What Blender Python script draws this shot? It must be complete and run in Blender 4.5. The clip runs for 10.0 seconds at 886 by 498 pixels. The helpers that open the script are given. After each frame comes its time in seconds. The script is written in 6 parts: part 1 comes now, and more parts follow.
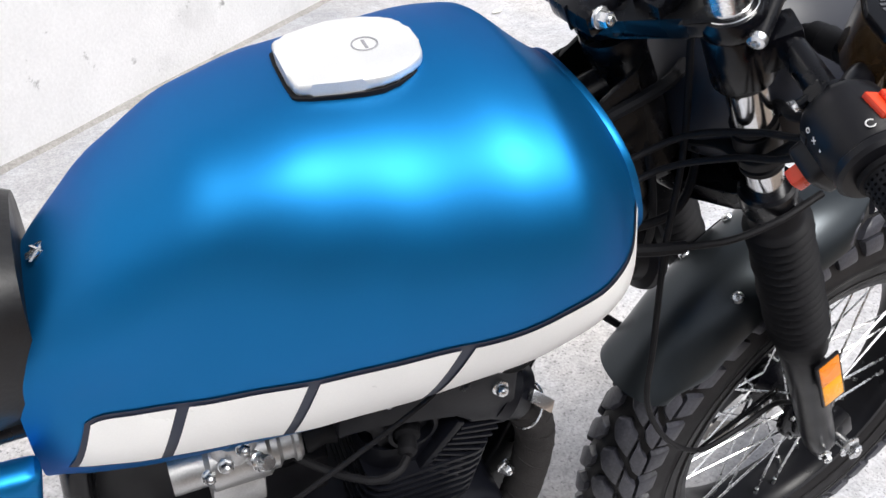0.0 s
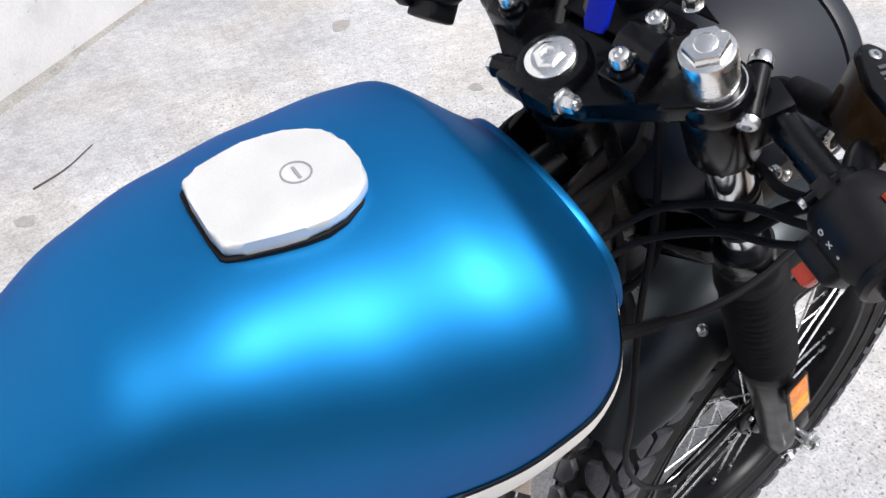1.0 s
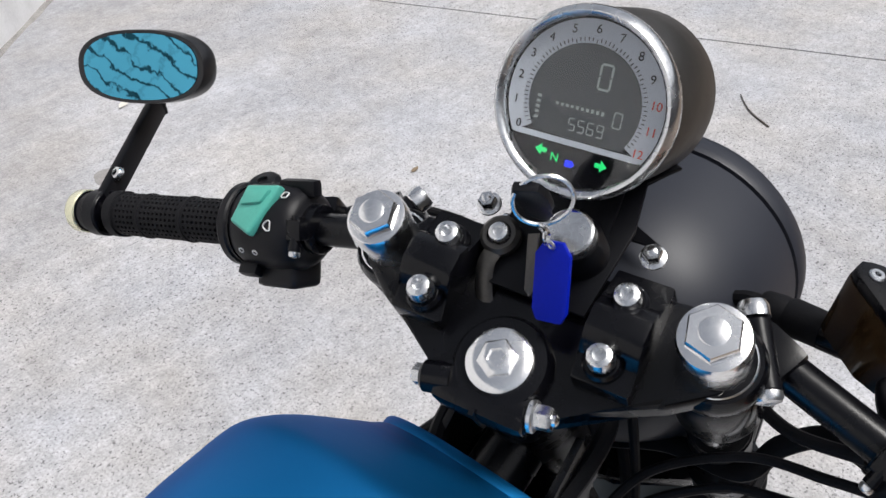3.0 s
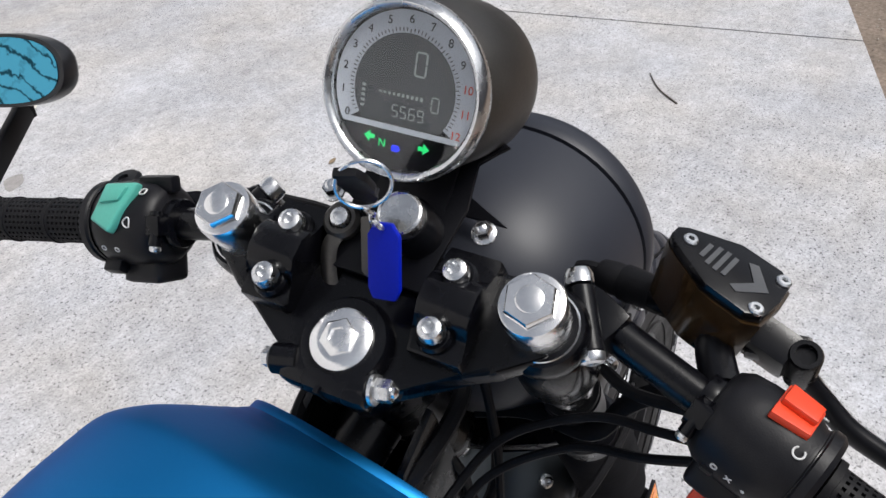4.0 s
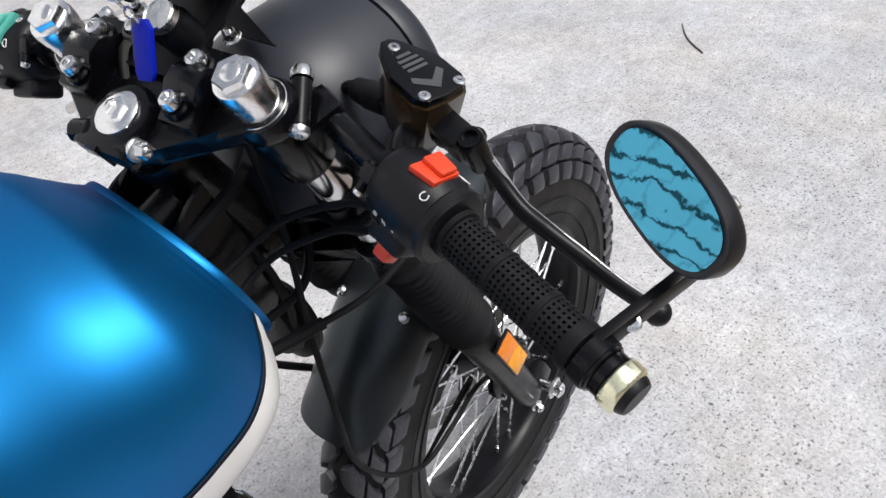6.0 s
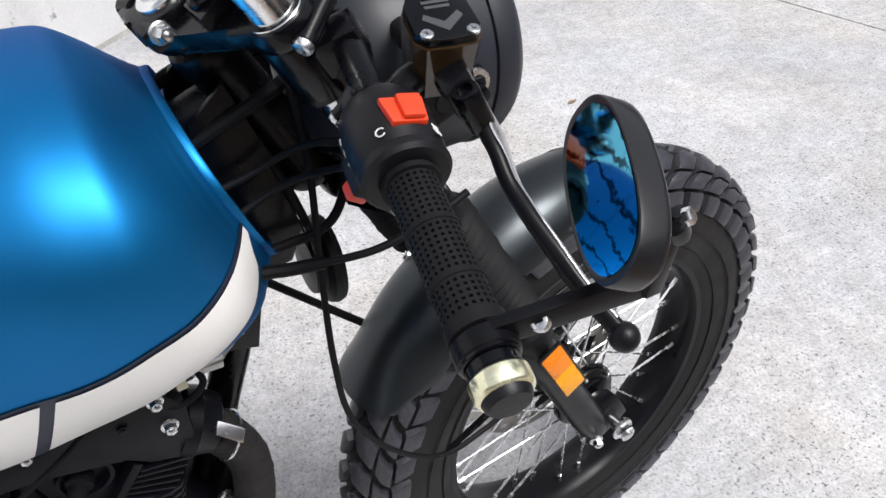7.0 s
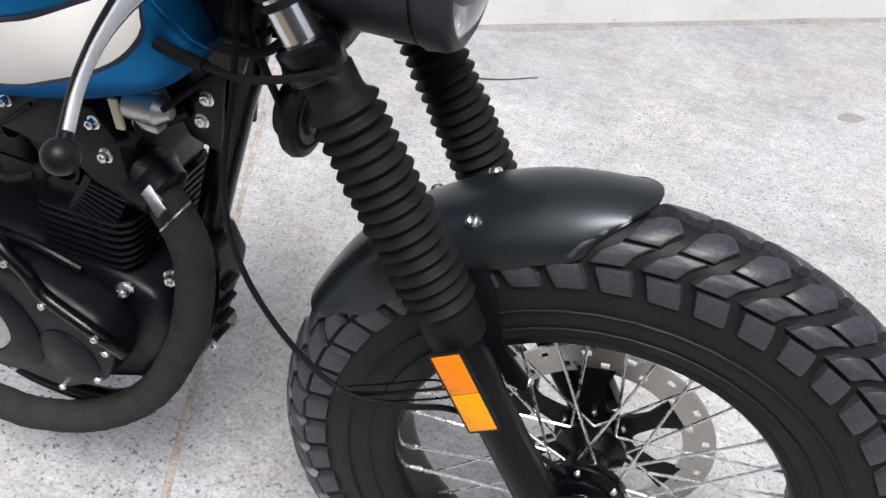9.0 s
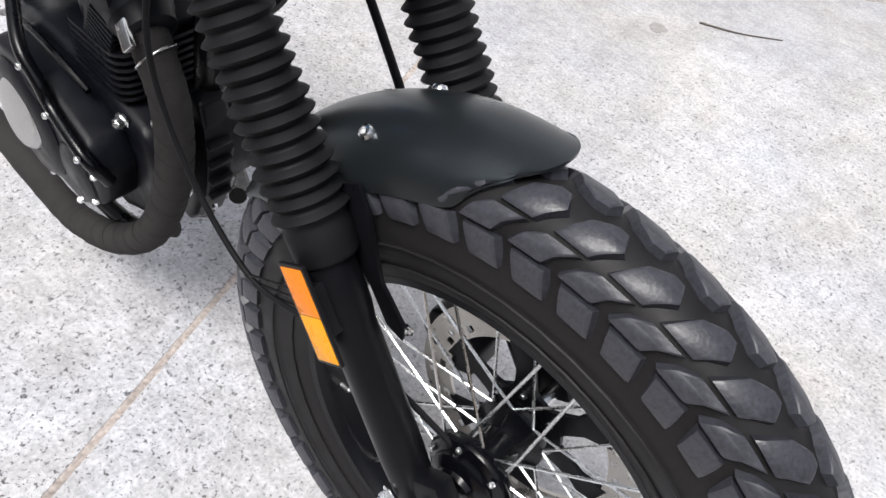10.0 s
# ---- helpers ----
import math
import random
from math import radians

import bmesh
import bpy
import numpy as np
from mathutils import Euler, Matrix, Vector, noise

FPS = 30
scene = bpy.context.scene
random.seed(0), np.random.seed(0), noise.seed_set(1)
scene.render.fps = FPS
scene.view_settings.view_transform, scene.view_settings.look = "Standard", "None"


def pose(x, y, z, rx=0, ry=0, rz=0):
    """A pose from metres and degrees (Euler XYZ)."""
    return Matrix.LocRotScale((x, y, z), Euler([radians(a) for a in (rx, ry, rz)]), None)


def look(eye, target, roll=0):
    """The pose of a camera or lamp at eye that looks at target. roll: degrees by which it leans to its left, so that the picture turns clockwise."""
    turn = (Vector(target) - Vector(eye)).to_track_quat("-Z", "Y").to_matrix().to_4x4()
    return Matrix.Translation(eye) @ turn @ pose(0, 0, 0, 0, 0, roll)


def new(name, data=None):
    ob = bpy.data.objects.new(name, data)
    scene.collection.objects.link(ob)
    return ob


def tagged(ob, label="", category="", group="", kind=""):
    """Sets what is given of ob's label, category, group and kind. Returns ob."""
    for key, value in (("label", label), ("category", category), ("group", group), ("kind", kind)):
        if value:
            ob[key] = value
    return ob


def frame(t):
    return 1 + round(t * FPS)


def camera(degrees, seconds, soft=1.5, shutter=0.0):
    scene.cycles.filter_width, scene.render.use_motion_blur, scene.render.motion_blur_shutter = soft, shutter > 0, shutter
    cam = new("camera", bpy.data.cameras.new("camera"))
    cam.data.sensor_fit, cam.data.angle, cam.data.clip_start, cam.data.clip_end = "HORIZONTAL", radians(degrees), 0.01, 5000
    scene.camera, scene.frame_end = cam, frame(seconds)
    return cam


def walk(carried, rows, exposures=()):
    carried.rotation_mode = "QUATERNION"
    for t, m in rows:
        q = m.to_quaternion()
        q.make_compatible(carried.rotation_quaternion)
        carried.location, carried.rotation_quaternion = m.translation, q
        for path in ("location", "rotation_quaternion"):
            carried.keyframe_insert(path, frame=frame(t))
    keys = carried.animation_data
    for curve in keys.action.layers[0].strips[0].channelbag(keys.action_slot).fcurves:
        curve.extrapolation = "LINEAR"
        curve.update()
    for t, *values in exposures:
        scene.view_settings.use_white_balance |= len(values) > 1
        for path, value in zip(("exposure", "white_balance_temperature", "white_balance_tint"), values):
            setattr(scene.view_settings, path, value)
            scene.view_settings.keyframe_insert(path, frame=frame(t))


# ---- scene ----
cam = camera(53.2, 10.0)
PATH = [
    (0, (-0.383, -0.584, 1.188), (0.288, 0.89, 0.015), 2.9),
    (0.5, (-0.36, -0.528, 1.214), (0.291, 0.857, -0.074), 1.7),
    (1, (-0.355, -0.417, 1.239), (0.487, 0.863, -0.047), 1.6),
    (1.5, (-0.314, -0.288, 1.249), (0.748, 0.776, -0.07), 1.6),
    (2, (-0.29, -0.229, 1.264), (0.847, 0.795, -0.024), -0.9),
    (2.2, (-0.283, -0.209, 1.267), (0.875, 0.835, 0.013), -1.8),
    (3.3, (-0.269, -0.195, 1.282), (0.989, 0.814, 0.099), -2.7),
    (3.5, (-0.264, -0.207, 1.285), (1.004, 0.771, 0.087), -2.7),
    (4, (-0.256, -0.253, 1.285), (1.043, 0.664, 0.073), -2.7),
    (4.5, (-0.259, -0.31, 1.284), (1.065, 0.557, 0.061), -2.7),
    (5, (-0.265, -0.381, 1.282), (1.032, 0.495, 0.037), -3.7),
    (5.5, (-0.271, -0.466, 1.275), (0.964, 0.48, 0.019), -4.4),
    (6, (-0.258, -0.553, 1.258), (0.881, 0.518, 0.011), -4.8),
    (6.2, (-0.242, -0.582, 1.245), (0.847, 0.549, 0.006), -4.6),
    (7.3, (-0.061, -0.661, 1.186), (0.57, 0.801, -0.024), 2.3),
    (7.5, (-0.027, -0.668, 1.197), (0.532, 0.806, -0.035), 4.2),
    (8, (0.129, -0.725, 1.19), (0.386, 0.886, 0.032), 5.6),
    (8.5, (0.341, -0.756, 1.142), (0.216, 0.904, 0.032), 6.0),
    (9, (0.486, -0.644, 1.077), (-0.012, 0.873, -0.126), 7.5),
    (9.5, (0.599, -0.529, 1.09), (-0.1, 0.783, -0.247), 11.2),
    (10, (0.729, -0.381, 1.05), (-0.115, 0.589, -0.209), 9.4),
]
EXPOSURES = ((0.0, 0.4), (1.0, 0.3), (2.0, -0.04), (3.5, -0.07), (4.5, 0.05), (5.5, 0.12), (6.2, 0.1), (7.5, 0.3), (8.5, 0.22), (9.2, 0.22), (10.0, 0.35))
walk(cam, [(t, look(eye, target, roll)) for t, eye, target, roll in PATH], EXPOSURES)

# ---- world and light: a bright, lightly veiled sky ----
world = bpy.data.worlds.new("sky")
scene.world = world
world.use_nodes = True
wn, wl = world.node_tree.nodes, world.node_tree.links
sky = wn.new("ShaderNodeTexSky")
sky.sky_type = "NISHITA"
sky.sun_disc = False
sky.sun_elevation, sky.sun_rotation = radians(60), radians(157)
sky.dust_density, sky.air_density = 3.0, 1.0
veil = wn.new("ShaderNodeHueSaturation")
veil.inputs["Saturation"].default_value = 0.35
wl.new(sky.outputs["Color"], veil.inputs["Color"])
wl.new(veil.outputs["Color"], wn["Background"].inputs["Color"])
wn["Background"].inputs["Strength"].default_value = 0.13
sun = new("sun", bpy.data.lights.new("sun", "SUN"))
sun.data.energy, sun.data.angle, sun.data.color = 3.0, radians(24), (1.0, 0.975, 0.945)
sun.matrix_world = look((0.9, -2.1, 4.0), (0, 0, 0))


# ---- materials ----
def mat(name, col, rough=0.5, metal=0.0, var=0.12, scale=25.0, fine=300.0, bump=0.06, coat=0.0, rvar=0.1, spec=0.5, bdist=0.001):
    m = bpy.data.materials.new(name)
    m.use_nodes = True
    n, k = m.node_tree.nodes, m.node_tree.links
    p = n["Principled BSDF"]
    co = n.new("ShaderNodeTexCoord")
    n1, n2 = n.new("ShaderNodeTexNoise"), n.new("ShaderNodeTexNoise")
    n1.inputs["Scale"].default_value, n1.inputs["Detail"].default_value = scale, 5
    n2.inputs["Scale"].default_value, n2.inputs["Detail"].default_value = fine, 3
    add = n.new("ShaderNodeMath")
    add.operation = "ADD"
    for nn in (n1, n2):
        k.new(co.outputs["Object"], nn.inputs["Vector"])
    k.new(n1.outputs["Fac"], add.inputs[0])
    k.new(n2.outputs["Fac"], add.inputs[1])
    mr = n.new("ShaderNodeMapRange")
    mr.inputs["From Min"].default_value, mr.inputs["From Max"].default_value = 0.6, 1.4
    mr.inputs["To Min"].default_value, mr.inputs["To Max"].default_value = 1 - var, 1 + var
    k.new(add.outputs[0], mr.inputs["Value"])
    mul = n.new("ShaderNodeVectorMath")
    mul.operation = "SCALE"
    mul.inputs[0].default_value = col
    k.new(mr.outputs[0], mul.inputs["Scale"])
    k.new(mul.outputs[0], p.inputs["Base Color"])
    rr = n.new("ShaderNodeMapRange")
    rr.inputs["From Min"].default_value, rr.inputs["From Max"].default_value = 0.3, 0.7
    rr.inputs["To Min"].default_value, rr.inputs["To Max"].default_value = max(rough - rvar, 0.02), min(rough + rvar, 1)
    k.new(n1.outputs["Fac"], rr.inputs["Value"])
    k.new(rr.outputs[0], p.inputs["Roughness"])
    p.inputs["Metallic"].default_value = metal
    p.inputs["Specular IOR Level"].default_value = spec
    p.inputs["Coat Weight"].default_value, p.inputs["Coat Roughness"].default_value = coat, 0.08
    if bump:
        b = n.new("ShaderNodeBump")
        b.inputs["Strength"].default_value, b.inputs["Distance"].default_value = bump, bdist
        k.new(n2.outputs["Fac"], b.inputs["Height"])
        k.new(b.outputs[0], p.inputs["Normal"])
    return m


ALUBLADE = mat("polished_lever_metal", (0.6, 0.6, 0.62), 0.3, 0.9, 0.12, 40, 500, 0.03, rvar=0.06)
GUARD = mat("satin_mudguard_paint", (0.038, 0.045, 0.051), 0.3, 0.7, 0.1, 15, 900, 0.02, rvar=0.03, spec=0.6)
BLUE = mat("satin_blue_paint", (0.0035, 0.19, 0.48), 0.5, 0.97, 0.05, 8, 1500, 0.014, coat=0.3, rvar=0.03)
BLUE.node_tree.nodes["Principled BSDF"].inputs["Coat Roughness"].default_value = 0.42
BLUE.node_tree.nodes["Principled BSDF"].inputs["Specular Tint"].default_value = (0.12, 0.11, 0.32, 1)
NAVY = mat("navy_pinstripe", (0.012, 0.018, 0.04), 0.45, 0, 0.1, 20, 500, 0.02)
WHITE = mat("white_stripe_paint", (0.9, 0.9, 0.89), 0.35, 0, 0.03, 12, 600, 0.015)
SATIN = mat("satin_black_paint", (0.005, 0.0052, 0.007), 0.34, 0.0, 0.25, 20, 700, 0.03, rvar=0.08, spec=0.18)
GLOSS = mat("gloss_black_paint", (0.0025, 0.0026, 0.004), 0.26, 0.0, 0.2, 30, 500, 0.03, coat=0.06, rvar=0.1, spec=0.26)
SHELL = mat("gloss_black_mirror_housing", (0.009, 0.009, 0.011), 0.38, 0.0, 0.15, 30, 500, 0.02, coat=0.2, rvar=0.05, spec=0.4)
BUCKET = mat("matt_black_paint", (0.02, 0.0225, 0.032), 0.46, 0.0, 0.12, 15, 900, 0.03, rvar=0.04, spec=0.42)
PLASTIC = mat("black_plastic", (0.007, 0.007, 0.009), 0.42, 0.0, 0.2, 40, 900, 0.12, rvar=0.08, spec=0.25)
RUBBER = mat("black_rubber", (0.008, 0.008, 0.0095), 0.6, 0.0, 0.3, 30, 600, 0.12, rvar=0.1, spec=0.15)
TYRE = mat("tyre_rubber", (0.036, 0.037, 0.047), 0.46, 0.0, 0.6, 22, 300, 0.35, rvar=0.16, spec=0.5)
TYREWALL = mat("tyre_sidewall_rubber", (0.011, 0.0105, 0.0115), 0.55, 0.0, 0.3, 25, 350, 0.1, rvar=0.1, spec=0.25)
LEATHER = mat("black_seat_leather", (0.009,0.009,0.01), 0.45, 0.0, 0.2, 30, 260, 0.25, spec=0.4)
CHROME = mat("chrome", (0.95, 0.95, 0.95), 0.22, 1.0, 0.06, 60, 400, 0.03, rvar=0.08)
STEEL = mat("zinc_plated_steel", (0.75, 0.76, 0.77), 0.26, 1.0, 0.15, 90, 600, 0.05, rvar=0.1)
STANCH = mat("polished_fork_tube", (0.72, 0.73, 0.75), 0.16, 1.0, 0.06, 40, 300, 0.02, rvar=0.05)
CAPALU = mat("brushed_fuel_cap_aluminium", (0.8, 0.8, 0.8), 0.42, 0.55, 0.06, 30, 900, 0.08, rvar=0.08)
DISC = mat("brake_disc_steel", (0.52, 0.5, 0.47), 0.33, 1.0, 0.15, 60, 500, 0.06)
ALU = mat("cast_aluminium", (0.5, 0.5, 0.5), 0.4, 0.9, 0.15, 60, 500, 0.1)
ENGINE = mat("engine_black_paint", (0.0045, 0.005, 0.008), 0.4, 0.0, 0.3, 40, 450, 0.12, spec=0.2)
FRAME = mat("frame_black_paint", (0.004, 0.004, 0.005), 0.28, 0.0, 0.2, 25, 400, 0.03, spec=0.22)
WRAP = mat("exhaust_wrap_cloth", (0.034, 0.032, 0.032), 0.85, 0.0, 0.4, 35, 700, 0.6, bdist=0.002, spec=0.15)
RED = mat("red_switch_plastic", (0.75, 0.055, 0.015), 0.35, 0.0, 0.06, 40, 600, 0.02)
TEAL = mat("teal_switch_plastic", (0.09, 0.42, 0.34), 0.4, 0.0, 0.08, 40, 600, 0.02)
# the same amber plastic, its thrown-back light painted in as yellow
LITAMBER = mat("lit_amber_reflector_plastic", (0.9, 0.36, 0.0), 0.3, 0.0, 0.12, 60, 1200, 0.2, spec=0.4)
AMBER = mat("amber_reflector_plastic", (0.85, 0.23, 0.0), 0.3, 0.0, 0.12, 60, 1200, 0.2, spec=0.4)
BLUETAG = mat("blue_key_tag_plastic", (0.002, 0.012, 0.36), 0.35, 0.0, 0.08, 40, 500, 0.02, spec=0.12)
PRINT = mat("white_printed_marks", (0.65, 0.65, 0.65), 0.5, 0.0, 0.05, 50, 500, 0)
ETCH = mat("etched_grey_mark", (0.3, 0.3, 0.32), 0.5, 0.3, 0.15, 60, 600, 0.05)
GREY = mat("grey_printed_marks", (0.06, 0.063, 0.07), 0.4, 0.0, 0.1, 50, 500, 0)
DIAL = mat("gauge_dial_print", (0.6, 0.64, 0.7), 0.5, 0.0, 0.05, 50, 500, 0)
LCD = mat("dark_gauge_display", (0.035, 0.042, 0.048), 0.3, 0.0, 0.08, 30, 400, 0)
AMBERBAR = mat("bar_end_yellow_reflector", (0.94, 0.92, 0.66), 0.2, 0.85, 0.12, 60, 500, 0.05)
RESERVOIR = mat("smoked_brown_reservoir", (0.035, 0.02, 0.008), 0.12, 0.0, 0.5, 30, 200, 0.02, coat=0.6)
PEWTER = mat("gauge_body_pewter", (0.09, 0.085, 0.08), 0.4, 0.85, 0.15, 30, 700, 0.05)
TWIG = mat("dry_twig_bark", (0.09, 0.075, 0.065), 0.8, 0, 0.3, 60, 500, 0.4)
LEAF = mat("pale_dry_leaf", (0.68, 0.66, 0.6), 0.7, 0, 0.15, 40, 300, 0.2)
DEADLEAF = mat("brown_dry_leaf", (0.2, 0.15, 0.1), 0.8, 0, 0.3, 40, 300, 0.3)
STAIN = mat("dark_floor_scuff", (0.27, 0.26, 0.255), 0.85, 0, 0.3, 60, 500, 0.2)


def glow(name, col, strength):
    m = mat(name, col, 0.4, 0, 0.05, 50, 400, 0)
    p = m.node_tree.nodes["Principled BSDF"]
    p.inputs["Emission Color"].default_value = (*col, 1)
    p.inputs["Emission Strength"].default_value = strength
    return m


GREENLED = glow("green_indicator_light", (0.02, 0.75, 0.2), 0.6)
BLUELED = glow("blue_indicator_light", (0.01, 0.03, 0.9), 1.0)
DIGIT = glow("lcd_digit_light", (0.32, 0.36, 0.36), 0.05)


def glassy(name, col, rough, ior=1.45):
    m = bpy.data.materials.new(name)
    m.use_nodes = True
    p = m.node_tree.nodes["Principled BSDF"]
    p.inputs["Base Color"].default_value = (*col, 1)
    p.inputs["Transmission Weight"].default_value, p.inputs["IOR"].default_value = 1.0, ior
    p.inputs["Roughness"].default_value = rough
    return m


GLASS = glassy("clear_lens_glass", (0.95, 0.96, 0.97), 0.03)


def mirror_mat():
    """Blue tinted mirror, with dark wavy reflections painted into its colour."""
    m = mat("blue_tinted_mirror", (0.1, 0.46, 0.66), 0.05, 1.0, 0.02, 10, 200, 0, rvar=0.01)
    n, k = m.node_tree.nodes, m.node_tree.links
    p = n["Principled BSDF"]
    co = n["Texture Coordinate"]

    def math_node(op, a, b):
        x = n.new("ShaderNodeMath")
        x.operation = op
        for slot, v in zip(x.inputs, (a, b)):
            if isinstance(v, (int, float)):
                slot.default_value = v
            else:
                k.new(v, slot)
        return x.outputs[0]

    def wavy(scale, detail):
        x = n.new("ShaderNodeTexNoise")
        x.inputs["Scale"].default_value, x.inputs["Detail"].default_value, x.inputs["Roughness"].default_value = scale, detail, 0.62
        k.new(co.outputs["Object"], x.inputs["Vector"])
        return x.outputs["Fac"]

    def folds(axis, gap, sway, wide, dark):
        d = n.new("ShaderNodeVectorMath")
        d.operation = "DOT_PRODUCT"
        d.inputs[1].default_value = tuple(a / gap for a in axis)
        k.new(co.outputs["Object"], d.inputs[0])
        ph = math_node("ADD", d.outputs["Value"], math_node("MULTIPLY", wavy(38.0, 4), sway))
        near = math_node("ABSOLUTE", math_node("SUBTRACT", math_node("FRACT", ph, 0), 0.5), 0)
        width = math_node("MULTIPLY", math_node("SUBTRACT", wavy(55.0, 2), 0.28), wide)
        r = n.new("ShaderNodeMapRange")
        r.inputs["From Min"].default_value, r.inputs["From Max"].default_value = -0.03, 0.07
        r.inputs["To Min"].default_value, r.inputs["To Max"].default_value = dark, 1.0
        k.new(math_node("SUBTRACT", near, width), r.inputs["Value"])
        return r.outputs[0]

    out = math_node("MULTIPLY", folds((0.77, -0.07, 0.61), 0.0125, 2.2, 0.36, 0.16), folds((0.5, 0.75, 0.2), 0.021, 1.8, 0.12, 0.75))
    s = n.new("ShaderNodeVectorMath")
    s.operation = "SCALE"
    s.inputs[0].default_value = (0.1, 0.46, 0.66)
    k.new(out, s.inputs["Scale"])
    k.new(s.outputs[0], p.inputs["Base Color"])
    return m


MIRROR = mirror_mat()


def concrete_mat():
    m = bpy.data.materials.new("speckled_concrete")
    m.use_nodes = True
    n, k = m.node_tree.nodes, m.node_tree.links
    p = n["Principled BSDF"]
    co = n.new("ShaderNodeTexCoord")

    def noisy(scale, detail, lo, hi, a, b, rough=0.6, stretch=None):
        x = n.new("ShaderNodeTexNoise")
        x.inputs["Scale"].default_value, x.inputs["Detail"].default_value, x.inputs["Roughness"].default_value = scale, detail, rough
        if stretch:
            mp = n.new("ShaderNodeMapping")
            mp.inputs["Scale"].default_value, mp.inputs["Rotation"].default_value = stretch, (0, 0, radians(33))
            k.new(co.outputs["Object"], mp.inputs["Vector"])
            k.new(mp.outputs[0], x.inputs["Vector"])
        else:
            k.new(co.outputs["Object"], x.inputs["Vector"])
        r = n.new("ShaderNodeMapRange")
        for nm, v in (("From Min", lo), ("From Max", hi), ("To Min", a), ("To Max", b)):
            r.inputs[nm].default_value = v
        k.new(x.outputs["Fac"], r.inputs["Value"])
        return r.outputs[0]

    def times(a, b):
        x = n.new("ShaderNodeMath")
        x.operation = "MULTIPLY"
        k.new(a, x.inputs[0])
        k.new(b, x.inputs[1])
        return x.outputs[0]

    def specks(scale, size, share, dark):
        v = n.new("ShaderNodeTexVoronoi")
        v.inputs["Scale"].default_value = scale
        k.new(co.outputs["Object"], v.inputs["Vector"])
        sp = n.new("ShaderNodeSeparateColor")
        k.new(v.outputs["Color"], sp.inputs[0])
        near = n.new("ShaderNodeMapRange")
        for nm, val in (("From Min", size), ("From Max", size * 1.7), ("To Min", 1.0), ("To Max", 0.0)):
            near.inputs[nm].default_value = val
        k.new(v.outputs["Distance"], near.inputs["Value"])
        some = n.new("ShaderNodeMapRange")
        for nm, val in (("From Min", share), ("From Max", share + 0.15), ("To Min", 1.0), ("To Max", 0.0)):
            some.inputs[nm].default_value = val
        k.new(sp.outputs[0], some.inputs["Value"])
        both = times(near.outputs[0], some.outputs[0])
        out = n.new("ShaderNodeMapRange")
        out.inputs["To Min"].default_value, out.inputs["To Max"].default_value = 1.0, dark
        k.new(both, out.inputs["Value"])
        return out.outputs[0]

    tone = times(noisy(1.3, 6, 0.3, 0.7, 0.84, 1.1), noisy(9, 7, 0.3, 0.7, 0.88, 1.1))
    tone = times(tone, noisy(150, 4, 0.3, 0.7, 0.78, 1.2))
    tone = times(tone, noisy(60, 4, 0.35, 0.7, 0.95, 1.05, 0.6, (0.12, 1.0, 1.0)))
    grit = times(times(noisy(105, 2, 0.31, 0.4, 0.3, 1.0), noisy(210, 2, 0.31, 0.41, 0.45, 1.0)), specks(40, 0.1, 0.1, 0.5))
    tone = times(tone, noisy(38, 5, 0.3, 0.7, 0.86, 1.12))
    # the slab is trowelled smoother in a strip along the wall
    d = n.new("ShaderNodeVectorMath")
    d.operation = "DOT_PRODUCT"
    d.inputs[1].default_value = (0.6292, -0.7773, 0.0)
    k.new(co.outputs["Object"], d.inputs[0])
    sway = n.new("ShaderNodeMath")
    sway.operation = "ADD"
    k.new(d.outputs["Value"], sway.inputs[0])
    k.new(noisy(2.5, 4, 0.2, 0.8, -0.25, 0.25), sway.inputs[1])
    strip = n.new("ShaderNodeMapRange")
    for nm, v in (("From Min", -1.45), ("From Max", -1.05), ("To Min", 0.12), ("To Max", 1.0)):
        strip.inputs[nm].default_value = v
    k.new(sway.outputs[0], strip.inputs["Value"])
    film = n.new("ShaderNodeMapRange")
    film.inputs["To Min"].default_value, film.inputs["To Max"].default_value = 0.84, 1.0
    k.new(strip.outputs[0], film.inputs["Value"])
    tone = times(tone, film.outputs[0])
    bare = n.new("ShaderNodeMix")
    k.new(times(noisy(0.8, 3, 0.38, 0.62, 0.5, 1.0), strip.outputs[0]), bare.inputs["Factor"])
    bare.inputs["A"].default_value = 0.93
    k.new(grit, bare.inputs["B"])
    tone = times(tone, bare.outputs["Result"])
    col = n.new("ShaderNodeVectorMath")
    col.operation = "SCALE"
    col.inputs[0].default_value = (0.468, 0.467, 0.484)
    k.new(tone, col.inputs["Scale"])
    warm = n.new("ShaderNodeMix")
    warm.data_type = "RGBA"
    warm.blend_type = "MULTIPLY"
    warm.inputs[0].default_value = 1.0
    tint = n.new("ShaderNodeMix")
    tint.data_type = "RGBA"
    k.new(noisy(2.2, 5, 0.35, 0.65, 0.0, 1.0), tint.inputs[0])
    tint.inputs[6].default_value, tint.inputs[7].default_value = (1.03, 1.0, 0.955, 1), (0.975, 0.995, 1.03, 1)
    k.new(col.outputs[0], warm.inputs[6])
    k.new(tint.outputs[2], warm.inputs[7])
    k.new(warm.outputs[2], p.inputs["Base Color"])
    p.inputs["Roughness"].default_value = 0.88
    b = n.new("ShaderNodeBump")
    b.inputs["Strength"].default_value, b.inputs["Distance"].default_value = 0.35, 0.002
    k.new(tone, b.inputs["Height"])
    k.new(b.outputs[0], p.inputs["Normal"])
    return m


